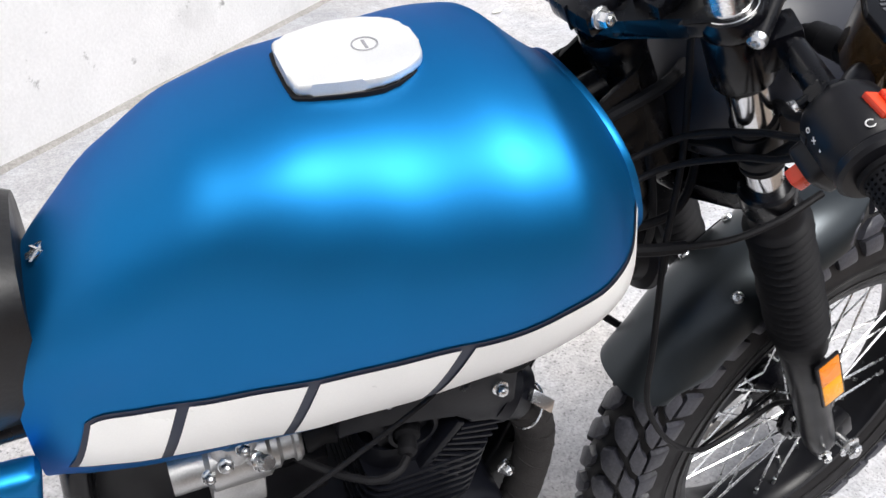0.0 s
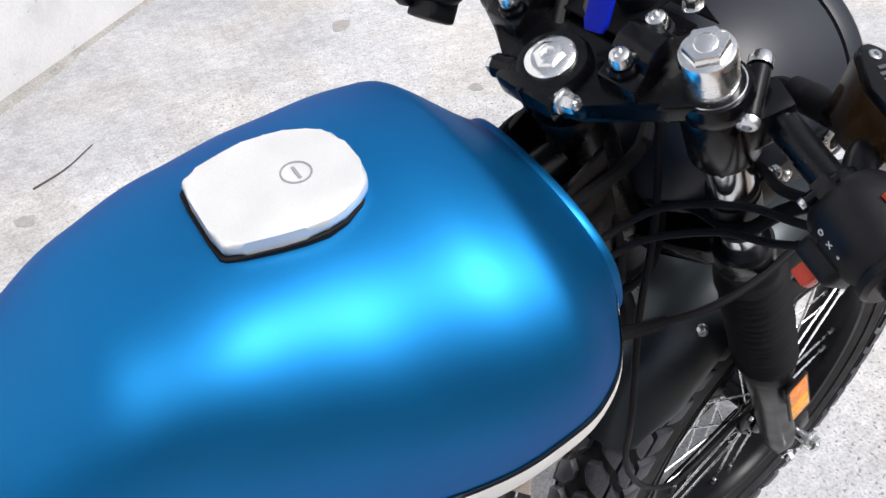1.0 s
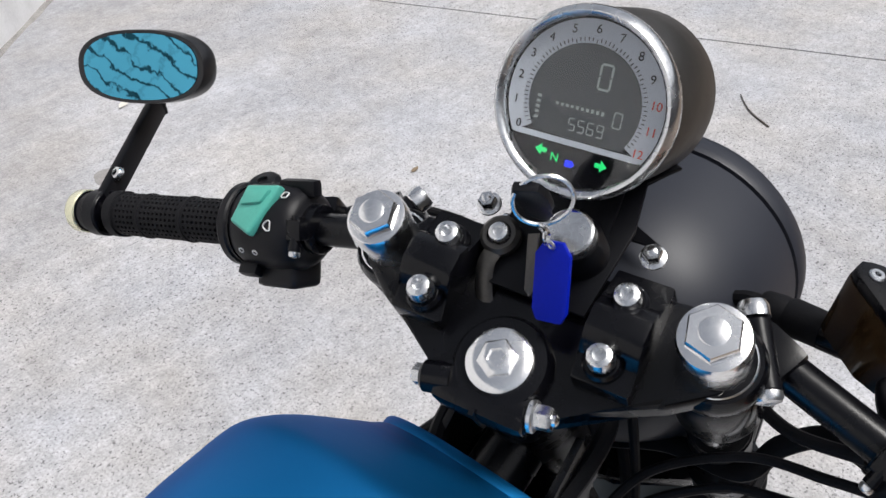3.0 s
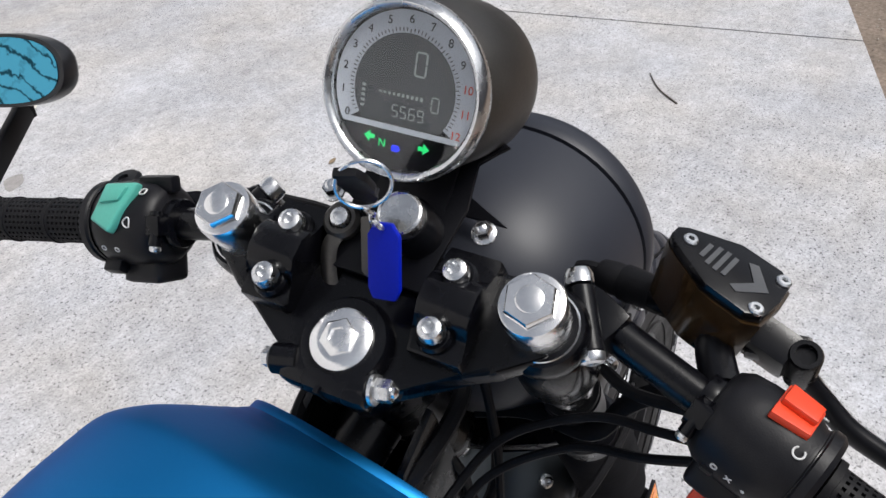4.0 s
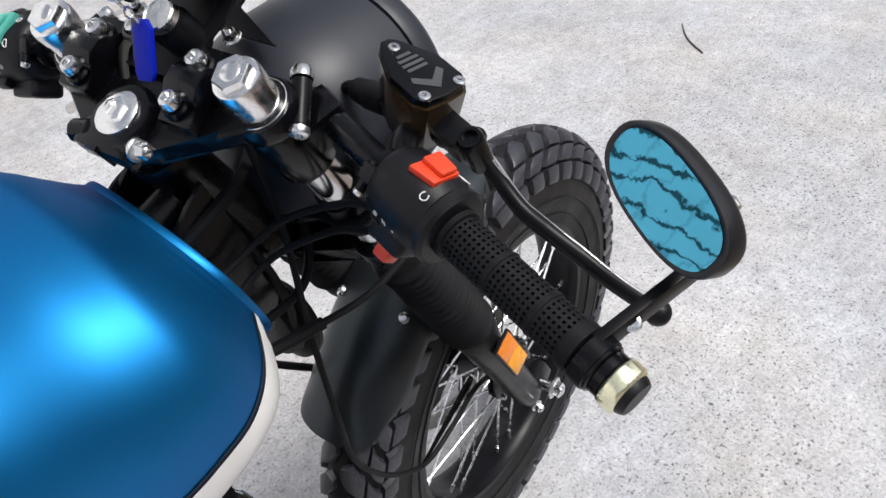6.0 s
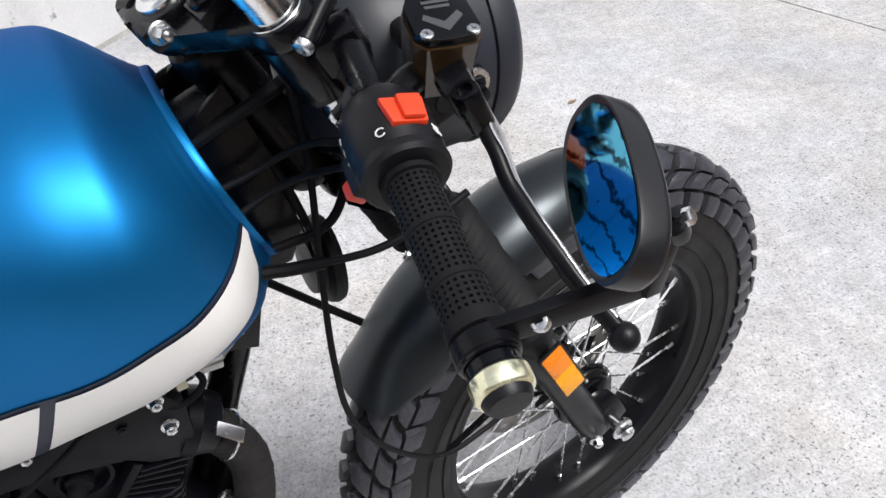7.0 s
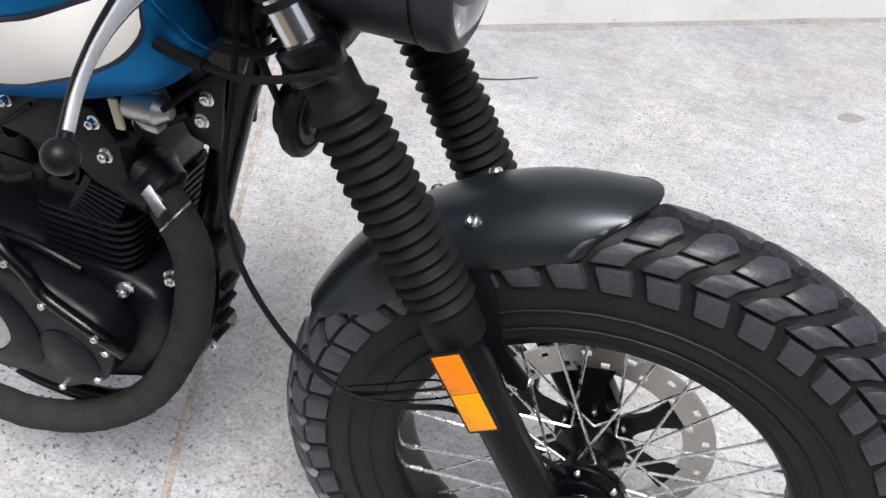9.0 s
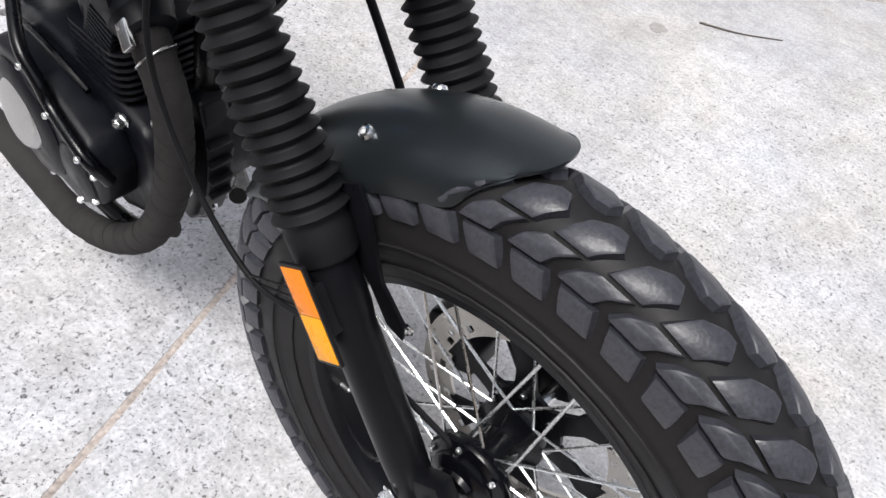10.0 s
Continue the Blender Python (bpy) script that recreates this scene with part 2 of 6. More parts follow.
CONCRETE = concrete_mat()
CREAM = mat("cream_plastic_tab", (0.62, 0.6, 0.42), 0.5, 0, 0.1, 40, 500, 0.05)
CHIP = mat("pale_grit", (0.36, 0.33, 0.29), 0.9, 0, 0.3, 40, 300, 0.2)
SOIL = mat("dry_brown_soil", (0.21, 0.17, 0.14), 0.95, 0, 0.45, 6, 60, 0.8, bdist=0.01, spec=0.2)
WALLPAINT = mat("white_wall_paint", (0.74, 0.74, 0.75), 0.75, 0, 0.08, 5, 110, 0.5, bdist=0.003)


def flaked(m, scale, lo, hi, dark):
    """Small flakes and scuffs where the paint has come off."""
    n, k = m.node_tree.nodes, m.node_tree.links
    p = n["Principled BSDF"]
    was = p.inputs["Base Color"].links[0].from_socket
    x = n.new("ShaderNodeTexNoise")
    x.inputs["Scale"].default_value, x.inputs["Detail"].default_value, x.inputs["Roughness"].default_value = scale, 8, 0.7
    k.new(n["Texture Coordinate"].outputs["Object"], x.inputs["Vector"])
    r = n.new("ShaderNodeMapRange")
    for nm, v in (("From Min", lo), ("From Max", hi), ("To Min", 1.0), ("To Max", dark)):
        r.inputs[nm].default_value = v
    k.new(x.outputs["Fac"], r.inputs["Value"])
    mul = n.new("ShaderNodeVectorMath")
    mul.operation = "SCALE"
    k.new(was, mul.inputs[0])
    k.new(r.outputs[0], mul.inputs["Scale"])
    k.new(mul.outputs[0], p.inputs["Base Color"])


flaked(WALLPAINT, 9.0, 0.64, 0.7, 0.45)
flaked(WALLPAINT, 2.2, 0.55, 0.75, 0.8)
GRIME = mat("grimy_joint_mortar", (0.27, 0.26, 0.25), 0.9, 0, 0.4, 12, 120, 0.5)

# ---- frames of reference: the leaning motorcycle, and its front end on the steering axis ----
GZ = -0.068  # the concrete's height
BIKE = pose(0, 0.0802, 0, 4.8, 0, 0)
AX_UP = Vector((-0.4945, -0.072, 0.8662)).normalized()
AX_LEFT = Vector((-0.1123, 0.9935, 0.0185))
AX_LEFT = (AX_LEFT - AX_UP * AX_LEFT.dot(AX_UP)).normalized()
AX_FWD = AX_LEFT.cross(AX_UP)
FRONT = Matrix.Translation((0, 0, 0.958)) @ Matrix((AX_FWD, AX_LEFT, AX_UP)).transposed().to_4x4()
FB = BIKE.inverted() @ FRONT
V = Vector


# ---- mesh helpers ----
def link(name, bm, material, sharp=35):
    me = bpy.data.meshes.new(name)
    bmesh.ops.recalc_face_normals(bm, faces=bm.faces)
    bm.to_mesh(me)
    bm.free()
    for f in me.polygons:
        f.use_smooth = True
    me.set_sharp_from_angle(angle=radians(sharp))
    me.materials.append(material)
    return me


def part(name, bm, material, parent, label="", at=None, sharp=35):
    if at is not None:
        bm.transform(at)
    ob = new(name, link(name, bm, material, sharp))
    ob.parent = parent.parent if parent.parent and parent.parent.parent else parent
    return tagged(ob, label=label)


def thing(name, bm, material, label, category, kind="", group="", sharp=35):
    return tagged(new(name, link(name, bm, material, sharp)), label, category, group, kind)


def merged(bm, other):
    me = bpy.data.meshes.new("tmp")
    other.to_mesh(me)
    other.free()
    bm.from_mesh(me)
    bpy.data.meshes.remove(me)
    return bm


def frame_of(axis, up=None):
    z = V(axis).normalized()
    x = V(up) if up is not None else (V((0, 0, 1)) if abs(z.z) < 0.9 else V((1, 0, 0)))
    x = (x - z * x.dot(z)).normalized()
    return x, z.cross(x), z


def loft(bm, rings, cap=True, close=True):
    vs = [[bm.verts.new(p) for p in r] for r in rings]
    m = len(rings[0])
    for a, b in zip(vs, vs[1:]):
        for i in range(m if close else m - 1):
            j = (i + 1) % m
            bm.faces.new((a[i], a[j], b[j], b[i]))
    if cap:
        bm.faces.new(vs[0])
        bm.faces.new(vs[-1])
    return bm


def lathe(bm, p, axis, profile, seg=24, cap=True, up=None):
    """Turns rows of (radius, height along the axis from p) round the axis."""
    x, y, z = frame_of(axis, up)
    rings = [[V(p) + z * h + (x * math.cos(t) + y * math.sin(t)) * max(r, 1e-4) for t in (2 * math.pi * i / seg for i in range(seg))] for r, h in profile]
    return loft(bm, rings, cap)


def rod(bm, a, b, r, seg=14, r2=None, ch=0.0):
    a, b = V(a), V(b)
    n = (b - a).length
    r2 = r if r2 is None else r2
    prof = [(r - ch, 0), (r, ch), (r2, n - ch), (r2 - ch, n)] if ch else [(r, 0), (r2, n)]
    return lathe(bm, a, b - a, prof, seg)


def spline(pts, steps=8):
    pts = [V(p) for p in pts]
    q = [2 * pts[0] - pts[1], *pts, 2 * pts[-1] - pts[-2]]
    out = []
    for i in range(1, len(q) - 2):
        for s in range(steps):
            t = s / steps
            a, b, c, d = q[i - 1 : i + 3]
            out.append(0.5 * ((2 * b) + (c - a) * t + (2 * a - 5 * b + 4 * c - d) * t * t + (3 * b - a - 3 * c + d) * t**3))
    return out + [pts[-1]]


def tube(bm, pts, r, seg=10, steps=8, flat=None, rf=None):
    """A round (or flattened) tube along a smooth line. rf: radius as a function of 0..1."""
    line = spline(pts, steps)
    tan = [(line[min(i + 1, len(line) - 1)] - line[max(i - 1, 0)]).normalized() for i in range(len(line))]
    x = frame_of(tan[0])[0]
    rings = []
    for i, (p, t) in enumerate(zip(line, tan)):
        x = (x - t * x.dot(t)).normalized()
        y = t.cross(x)
        rr = rf(i / (len(line) - 1)) if rf else r
        a, b = flat or (1, 1)
        rings.append([p + (x * math.cos(w) * a + y * math.sin(w) * b) * rr for w in (2 * math.pi * j / seg for j in range(seg))])
    return loft(bm, rings)


def prism(bm, outline, origin, ex, ey, thick, bevel=0.0, seg=2):
    """A flat outline of (x, y) in the plane of ex and ey, thick along their normal."""
    ex, ey = V(ex).normalized(), V(ey).normalized()
    ez = ex.cross(ey).normalized()
    t = bmesh.new()
    lo = [t.verts.new(V(origin) + ex * a + ey * b) for a, b in outline]
    hi = [t.verts.new(v.co + ez * thick) for v in lo]
    t.faces.new(list(reversed(lo)))
    t.faces.new(hi)
    for i in range(len(lo)):
        j = (i + 1) % len(lo)
        t.faces.new((lo[i], lo[j], hi[j], hi[i]))
    if bevel:
        bmesh.ops.bevel(t, geom=list(t.edges), offset=bevel, segments=seg, profile=0.6, affect="EDGES")
    return merged(bm, t)


def box(bm, c, size, ex=(1, 0, 0), ey=(0, 1, 0), bevel=0.003, seg=2):
    ex, ey = V(ex).normalized(), V(ey).normalized()
    a, b, h = (s / 2 for s in size)
    ez = ex.cross(ey).normalized()
    return prism(bm, [(-a, -b), (a, -b), (a, b), (-a, b)], V(c) - ez * h, ex, ey, size[2], bevel, seg)


def B():
    return bmesh.new()


def rounded(w, h, r, n=5):
    """A rounded rectangle's outline."""
    out = []
    for cx, cy, a0 in ((w / 2 - r, h / 2 - r, 0), (-w / 2 + r, h / 2 - r, 90), (-w / 2 + r, -h / 2 + r, 180), (w / 2 - r, -h / 2 + r, 270)):
        out += [(cx + r * math.cos(radians(a0 + 90 * i / n)), cy + r * math.sin(radians(a0 + 90 * i / n))) for i in range(n + 1)]
    return out


def hexbolt(p, axis, r, h, washer=True, dome=True):
    """A flanged hexagon bolt head that stands on p."""
    bm = B()
    if washer:
        lathe(bm, p, axis, [(r * 1.35, 0), (r * 1.35, h * 0.18), (r * 1.2, h * 0.25)], 18)
    a = V(axis).normalized()
    lathe(bm, V(p) + a * h * 0.2, axis, [(r, 0), (r, h * 0.65), (r * 0.86, h * 0.8)], 6)
    if dome:
        lathe(bm, V(p) + a * h * 0.2, axis, [(r * 0.55, h * 0.7), (r * 0.5, h * 0.95), (r * 0.2, h * 1.05)], 12)
    return bm


def capbolt(p, axis, r, h):
    """A domed socket screw head with its hexagon hole."""
    bm = B()
    lathe(bm, p, axis, [(r, 0), (r, h * 0.5), (r * 0.85, h * 0.85), (r * 0.5, h), (r * 0.46, h), (r * 0.42, h * 0.45), (0, h * 0.45)], 18)
    return bm


def smooth01(x, a, b):
    t = min(max((x - a) / (b - a), 0), 1)
    return t * t * (3 - 2 * t)


# ---- setting: ground, slabs, wall ----
def cut(p, d, q, e):
    """Where the line p + s d meets the line q + t e."""
    s = ((q[0] - p[0]) * e[1] - (q[1] - p[1]) * e[0]) / (d[0] * e[1] - d[1] * e[0])
    return (p[0] + s * d[0], p[1] + s * d[1])


WALL_P, WALL_D = (0.251, 2.423), (0.7773, 0.6292)
EDGE_P, EDGE_D = (2.729, 0.08), (0.93, 0.3676)
JOIN_P, JOIN_D = (-0.136, 0.068), (-0.4189, 0.908)
FAR_P, FAR_D = (2.563, 1.483), (0.2831, -0.9591)


def off(p, d, k):
    n = math.hypot(*d)
    return (p[0] - d[1] / n * k, p[1] + d[0] / n * k)


def slab(name, poly, z0, z1, material, label, category, bevel=0.003):
    bm = B()
    prism(bm, poly, (0, 0, GZ + z0), (1, 0, 0), (0, 1, 0), z1 - z0, bevel, 2)
    return thing(name, bm, material, label, category, kind="structure")


bm = B()
bmesh.ops.create_grid(bm, x_segments=80, y_segments=80, size=60)
for v in bm.verts:
    v.co.z = GZ - 0.035 + 0.012 * noise.noise(v.co * 0.7)
tagged(thing("ground", bm, SOIL, "dry brown soil with grit and litter beside the concrete", "ground", kind="structure"))

far_wall = (WALL_P[0] + 9 * WALL_D[0], WALL_P[1] + 9 * WALL_D[1])
back_wall = (WALL_P[0] - 7 * WALL_D[0], WALL_P[1] - 7 * WALL_D[1])
far_edge = (EDGE_P[0] + 7 * EDGE_D[0], EDGE_P[1] + 7 * EDGE_D[1])
back_edge = (EDGE_P[0] - 8 * EDGE_D[0], EDGE_P[1] - 8 * EDGE_D[1])
ja, jb = off(JOIN_P, JOIN_D, 0.0), off(JOIN_P, JOIN_D, 0.012)
fa, fb = off(FAR_P, FAR_D, -0.006), off(FAR_P, FAR_D, 0.006)
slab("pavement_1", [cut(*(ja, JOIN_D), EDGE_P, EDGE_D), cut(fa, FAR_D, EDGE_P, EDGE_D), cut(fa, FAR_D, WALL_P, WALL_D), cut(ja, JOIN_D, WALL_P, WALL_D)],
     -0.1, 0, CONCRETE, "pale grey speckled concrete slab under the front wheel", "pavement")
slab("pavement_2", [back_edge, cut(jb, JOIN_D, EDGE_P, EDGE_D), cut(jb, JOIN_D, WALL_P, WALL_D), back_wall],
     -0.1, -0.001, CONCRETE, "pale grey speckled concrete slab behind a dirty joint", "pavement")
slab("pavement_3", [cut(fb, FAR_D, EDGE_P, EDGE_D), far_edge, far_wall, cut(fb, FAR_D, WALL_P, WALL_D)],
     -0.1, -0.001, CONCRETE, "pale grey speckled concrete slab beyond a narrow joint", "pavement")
slab("pavement_joint_1", [cut(ja, JOIN_D, EDGE_P, EDGE_D), cut(ja, JOIN_D, WALL_P, WALL_D), cut(jb, JOIN_D, WALL_P, WALL_D), cut(jb, JOIN_D, EDGE_P, EDGE_D)],
     -0.1, -0.002, mat("brown_joint_dirt", (0.37, 0.325, 0.298), 0.95, 0, 0.6, 16, 130, 0.5), "brown dirt filling the joint between slabs", "joint", 0)
slab("pavement_joint_2", [cut(fa, FAR_D, EDGE_P, EDGE_D), cut(fa, FAR_D, WALL_P, WALL_D), cut(fb, FAR_D, WALL_P, WALL_D), cut(fb, FAR_D, EDGE_P, EDGE_D)],
     -0.1, -0.007, GRIME, "dark narrow joint between concrete slabs", "joint", 0)
w0, w1 = off(WALL_P, WALL_D, 0.004), off(WALL_P, WALL_D, 0.24)


def along(p, d, s):
    return (p[0] + d[0] * s, p[1] + d[1] * s)


slab("wall_left", [along(w0, WALL_D, -7), along(w0, WALL_D, 9), along(w1, WALL_D, 9), along(w1, WALL_D, -7)], -0.1, 2.6, WALLPAINT, "white painted wall with a grimy foot beside the pavement", "wall", 0.01)
# walls added unseen far behind the walk, to darken reflections and close the yard
UNSEENWALL = mat("unseen_grey_wall", (0.2, 0.2, 0.21), 0.9, 0, 0.25, 2, 40, 0.3)
slab("unseen_wall_right", [(-9, -6.4), (14, -6.4), (14, -6), (-9, -6)], -0.1, 3.6, UNSEENWALL, "unseen plain grey wall added to darken reflections", "wall", 0.01)
slab("unseen_wall_ahead", [(14, -6.4), (14.4, -6.4), (14.4, 14), (14, 14)], -0.1, 4.5, UNSEENWALL, "unseen plain grey wall added to darken reflections", "wall", 0.01)
slab("unseen_wall_behind", [(-9.4, -6.4), (-9, -6.4), (-9, 3), (-9.4, 3)], -0.1, 4.0, UNSEENWALL, "unseen plain grey wall added to darken reflections", "wall", 0.01)
# the uneven grimy foot of the wall
bm = B()
rings = []
for i in range(221):
    c = along(WALL_P, WALL_D, -6 + 14 * i / 220)
    wdt = 0.012 + 0.012 * abs(noise.noise(V((i * 0.31, 0, 0)))) + (0.02 if noise.noise(V((i * 0.11, 5, 0))) > 0.35 else 0)
    hgt = 0.008 + 0.006 * noise.noise(V((i * 0.23, 9, 0)))
    a, b = off(c, WALL_D, -wdt), off(c, WALL_D, 0.006)
    rings.append([V((*a, GZ - 0.003)), V((*b, GZ - 0.003)), V((*b, GZ + max(hgt, 0.003) + 0.004)), V(((a[0] + b[0]) / 2, (a[1] + b[1]) / 2, GZ + max(hgt, 0.003)))])
loft(bm, rings)
thing("wall_foot_trim", bm, GRIME, "dark crumbling mortar along the foot of the white wall", "trim", kind="structure")


# ---- litter on the ground ----
def twig(pts, r, label):
    bm = B()
    tube(bm, [V((x, y, GZ + r)) for x, y in pts], r, 7, 6, rf=lambda t: r * (1 - 0.5 * t))
    thing("twig", bm, TWIG, label, "twig", group="twigs on the concrete")


def leaf(x, y, ln, wd, turn, material, label, curl=0.3):
    bm = B()
    rings = []
    c, s = math.cos(radians(turn)), math.sin(radians(turn))
    for i in range(9):
        t = i / 8
        w = wd * math.sin(math.pi * min(max(t, 0.03), 0.97)) ** 0.8
        h = GZ + 0.002 + curl * ln * (t - 0.5) ** 2
        row = []
        for q, up in ((-0.5, 0.12), (0, 0), (0.5, 0.12), (0, -0.035)):
            a, b = (t - 0.5) * ln, q * w
            row.append(V((x + a * c - b * s, y + a * s + b * c, h + up * w)))
        rings.append(row)
    loft(bm, rings)
    thing("leaf", bm, material, label, "leaf", group="fallen leaves")


twig([(2.196, 0.553), (2.245, 0.622), (2.29, 0.665), (2.352, 0.709)], 0.0032, "thin dark curved twig lying on the concrete")
twig([(-0.242, 1.59), (-0.152, 1.638), (-0.065, 1.714)], 0.003, "thin dark twig lying on concrete near the wall")
leaf(1.136, 2.36, 0.07, 0.028, 35, LEAF, "pale dry leaf curled on the concrete")
leaf(-0.253, 0.388, 0.05, 0.03, 100, DEADLEAF, "small brown dry leaf by the slab joint")


def scuff(x, y, rx, ry, turn, seed):
    bm = B()
    pts = []
    for i in range(22):
        a = 2 * math.pi * i / 22
        k = 1 + 0.45 * noise.noise(V((math.cos(a) * 1.4 + seed, math.sin(a) * 1.4, seed)))
        px, py = rx * k * math.cos(a), ry * k * math.sin(a)
        t = radians(turn)
        pts.append((px * math.cos(t) - py * math.sin(t), px * math.sin(t) + py * math.cos(t)))
    prism(bm, pts, (x, y, GZ - 0.0005), (1, 0, 0), (0, 1, 0), 0.0015, 0)
    thing("floor_scuff", bm, STAIN, "dark dried stain on the concrete", "stain", group="stains on the concrete")


scuff(0.823, 2.016, 0.045, 0.025, 40, 1.0)
scuff(1.336, 2.539, 0.035, 0.018, 20, 2.0)
scuff(1.411, 2.488, 0.022, 0.014, 50, 2.6)
leaf(1.378, 1.281, 0.035, 0.016, 10, DEADLEAF, "small brown dry leaf on the concrete")
twig([(0.1, 0.651), (0.117, 0.657), (0.137, 0.653)], 0.002, "tiny dark twig on the concrete beside the wheel")
scuff(-0.287, 1.473, 0.025, 0.022, 0, 3.0)
scuff(0.98, 1.46, 0.025, 0.02, 0, 4.0)


# grit and pale chips on the soil beside the slab
rng = random.Random(4)
bm = B()
for i in range(240):
    s = rng.uniform(-1.2, 3.2)
    c = off(along(EDGE_P, EDGE_D, s), EDGE_D, -abs(rng.gauss(0, 0.16)) - 0.01)
    r = rng.uniform(0.0015, 0.0055)
    t = bmesh.new()
    bmesh.ops.create_icosphere(t, subdivisions=1, radius=r, matrix=Matrix.Translation((c[0], c[1], GZ - 0.03 + r * 0.3)) @ Matrix.Diagonal((1, rng.uniform(0.5, 1), rng.uniform(0.4, 0.8), 1)))
    for v in t.verts:
        v.co += V((rng.uniform(-1, 1), rng.uniform(-1, 1), rng.uniform(-1, 1))) * r * 0.25
    merged(bm, t)
thing("gravel", bm, CHIP, "pale grit scattered on the soil beside the slab", "gravel", kind="stuff")


# ---- the motorcycle ----
bike = tagged(new("motorcycle"), "blue and black scrambler motorcycle parked on the concrete", "motorcycle")
bike.matrix_world = BIKE
MIRR = Matrix.Diagonal((1, -1, 1, 1))


def fp(name, bm, material, parent=bike, label="", sharp=35, side=1):
    """A part given in the front end's axes: ahead, left and up along the steering axis."""
    return part(name, bm, material, parent, label, FB if side > 0 else FB @ MIRR, sharp)


def bp(name, bm, material, parent=bike, label="", sharp=35):
    return part(name, bm, material, parent, label, None, sharp)


# -- tank --
def lerp_rows(rows, x):
    for (a, *p), (b, *q) in zip(rows, rows[1:]):
        if x <= b:
            t = min(max((x - a) / (b - a), 0), 1)
            t = t * t * (3 - 2 * t) * 0.35 + t * 0.65
            return [u + (v - u) * t for u, v in zip(p, q)]
    return list(rows[-1][1:])


# x, top, half width, height of the widest line, bottom
TANK = [(-0.475, 0.758, 0.056, 0.715, 0.63), (-0.44, 0.812, 0.073, 0.735, 0.628), (-0.39, 0.864, 0.09, 0.755, 0.63), (-0.33, 0.9, 0.106, 0.775, 0.634),
        (-0.26, 0.914, 0.128, 0.79, 0.641), (-0.19, 0.92, 0.149, 0.8, 0.662), (-0.12, 0.933, 0.159, 0.81, 0.695), (-0.07, 0.929, 0.159, 0.82, 0.72),
        (-0.035, 0.915, 0.143, 0.825, 0.735), (-0.012, 0.898, 0.117, 0.828, 0.748), (0.0, 0.889, 0.097, 0.829, 0.766), (0.006, 0.884, 0.081, 0.83, 0.78)]


def shear(x, z):
    return x + smooth01(x, -0.22 + 0.12 * smooth01(z, 0.79, 0.89), 0.0) * (0.84 - z) * 0.42


def skew(x):
    """The tank's middle line at the rear and the front lies a little to the right."""
    return -0.016 * smooth01(-x, 0.2, 0.45) - 0.009 * smooth01(x, -0.2, -0.1)


def crease(x, t):
    """How far the flank is pressed in under the style line that falls from the tank's shoulder to the knee; t: degrees down from the crown."""
    tc = lerp_rows([(-0.475, 84), (-0.407, 81), (-0.364, 75), (-0.3, 49), (-0.24, 28), (-0.19, 21), (-0.14, 20), (-0.07, 22), (0.0, 26)], x)[0]
    k = t - tc
    if k < -8:
        return 0.0
    deep = 0.0015 + 0.0045 * smooth01(-x, 0.28, 0.42)
    fade = smooth01(-x, 0.1, 0.24) * smooth01(x, -0.47, -0.42)
    return deep * fade * smooth01(k, -8, 24) * (1 - 0.75 * smooth01(k, 26, 66))


def knee(x, z):
    top, w, zm, zb = smooth_rows(x)
    return crease(x, 90 + 60 * (zm - z) / (zm - zb)) if z < zm else 0.0


def smooth_rows(x):
    acc, tot = [0.0] * 4, 0.0
    for i in range(-4, 5):
        wt = math.exp(-(i / 2.2) ** 2)
        tot += wt
        for j, v in enumerate(lerp_rows(TANK, x + 0.007 * i)):
            acc[j] += wt * v
    return [v / tot for v in acc]


def flank(x, z):
    """Half the tank's width at a height under its widest line."""
    top, w, zm, zb = smooth_rows(x)
    q = min(max((zm - z) / (zm - zb), 0), 1)
    return w * (1 - 0.13 * q * q - 0.05 * q**6) - knee(x, z)


def tank_ring(x, n=56):
    top, w, zm, zb = smooth_rows(x)
    out = []
    for i in range(n + 1):
        t = math.pi * i / n
        c, s = math.cos(t), math.sin(t)
        p = 2.8 - 0.42 * smooth01(x, -0.32, -0.12)
        y = w * math.copysign(abs(c) ** (2 / p), c)
        z = zm + (top - zm) * abs(s) ** (2 / p)
        d = crease(x, abs(90 - math.degrees(t)))
        y -= d * math.copysign(abs(c) ** 0.7, c)
        z -= d * abs(s) ** 0.7
        out.append((y, z))
    low = [(flank(x, zm - (zm - zb) * j / 12), zm - (zm - zb) * j / 12) for j in range(1, 13)]
    flat = [(low[-1][0] * f, zb - d) for f, d in ((0.96, 0.006), (0.87, 0.018), (0.68, 0.032))]
    pts = out + [(-y, z) for y, z in low] + [(-y, z) for y, z in flat] + [(y, z) for y, z in reversed(flat)] + [(y, z) for y, z in reversed(low)]
    return [V((shear(x, z), y + skew(x), z)) for y, z in pts]


bm = B()
xs = [-0.475 + 0.441 * i / 64 for i in range(64)] + [-0.034 + 0.04 * i / 30 for i in range(31)]
loft(bm, [tank_ring(x) for x in xs])
tank = bp("fuel_tank", bm, BLUE, bike, "satin metallic blue fuel tank with a white side stripe", sharp=50)
tank.location = (-0.001, 0.0, -0.003)
# folded lip round the front of the tank
bm = B()
ring = tank_ring(0.004)
mid = V((ring[0].x, 0, 0.81))
rings = []
for ahead, grow in ((-0.004, 0.985), (-0.002, 1.0), (0.001, 1.008), (0.005, 1.01), (0.0065, 1.003), (0.005, 0.992), (-0.001, 0.975)):
    rings.append([V((p.x + ahead, p.y * grow, mid.z + (p.z - mid.z) * grow)) for p in ring])
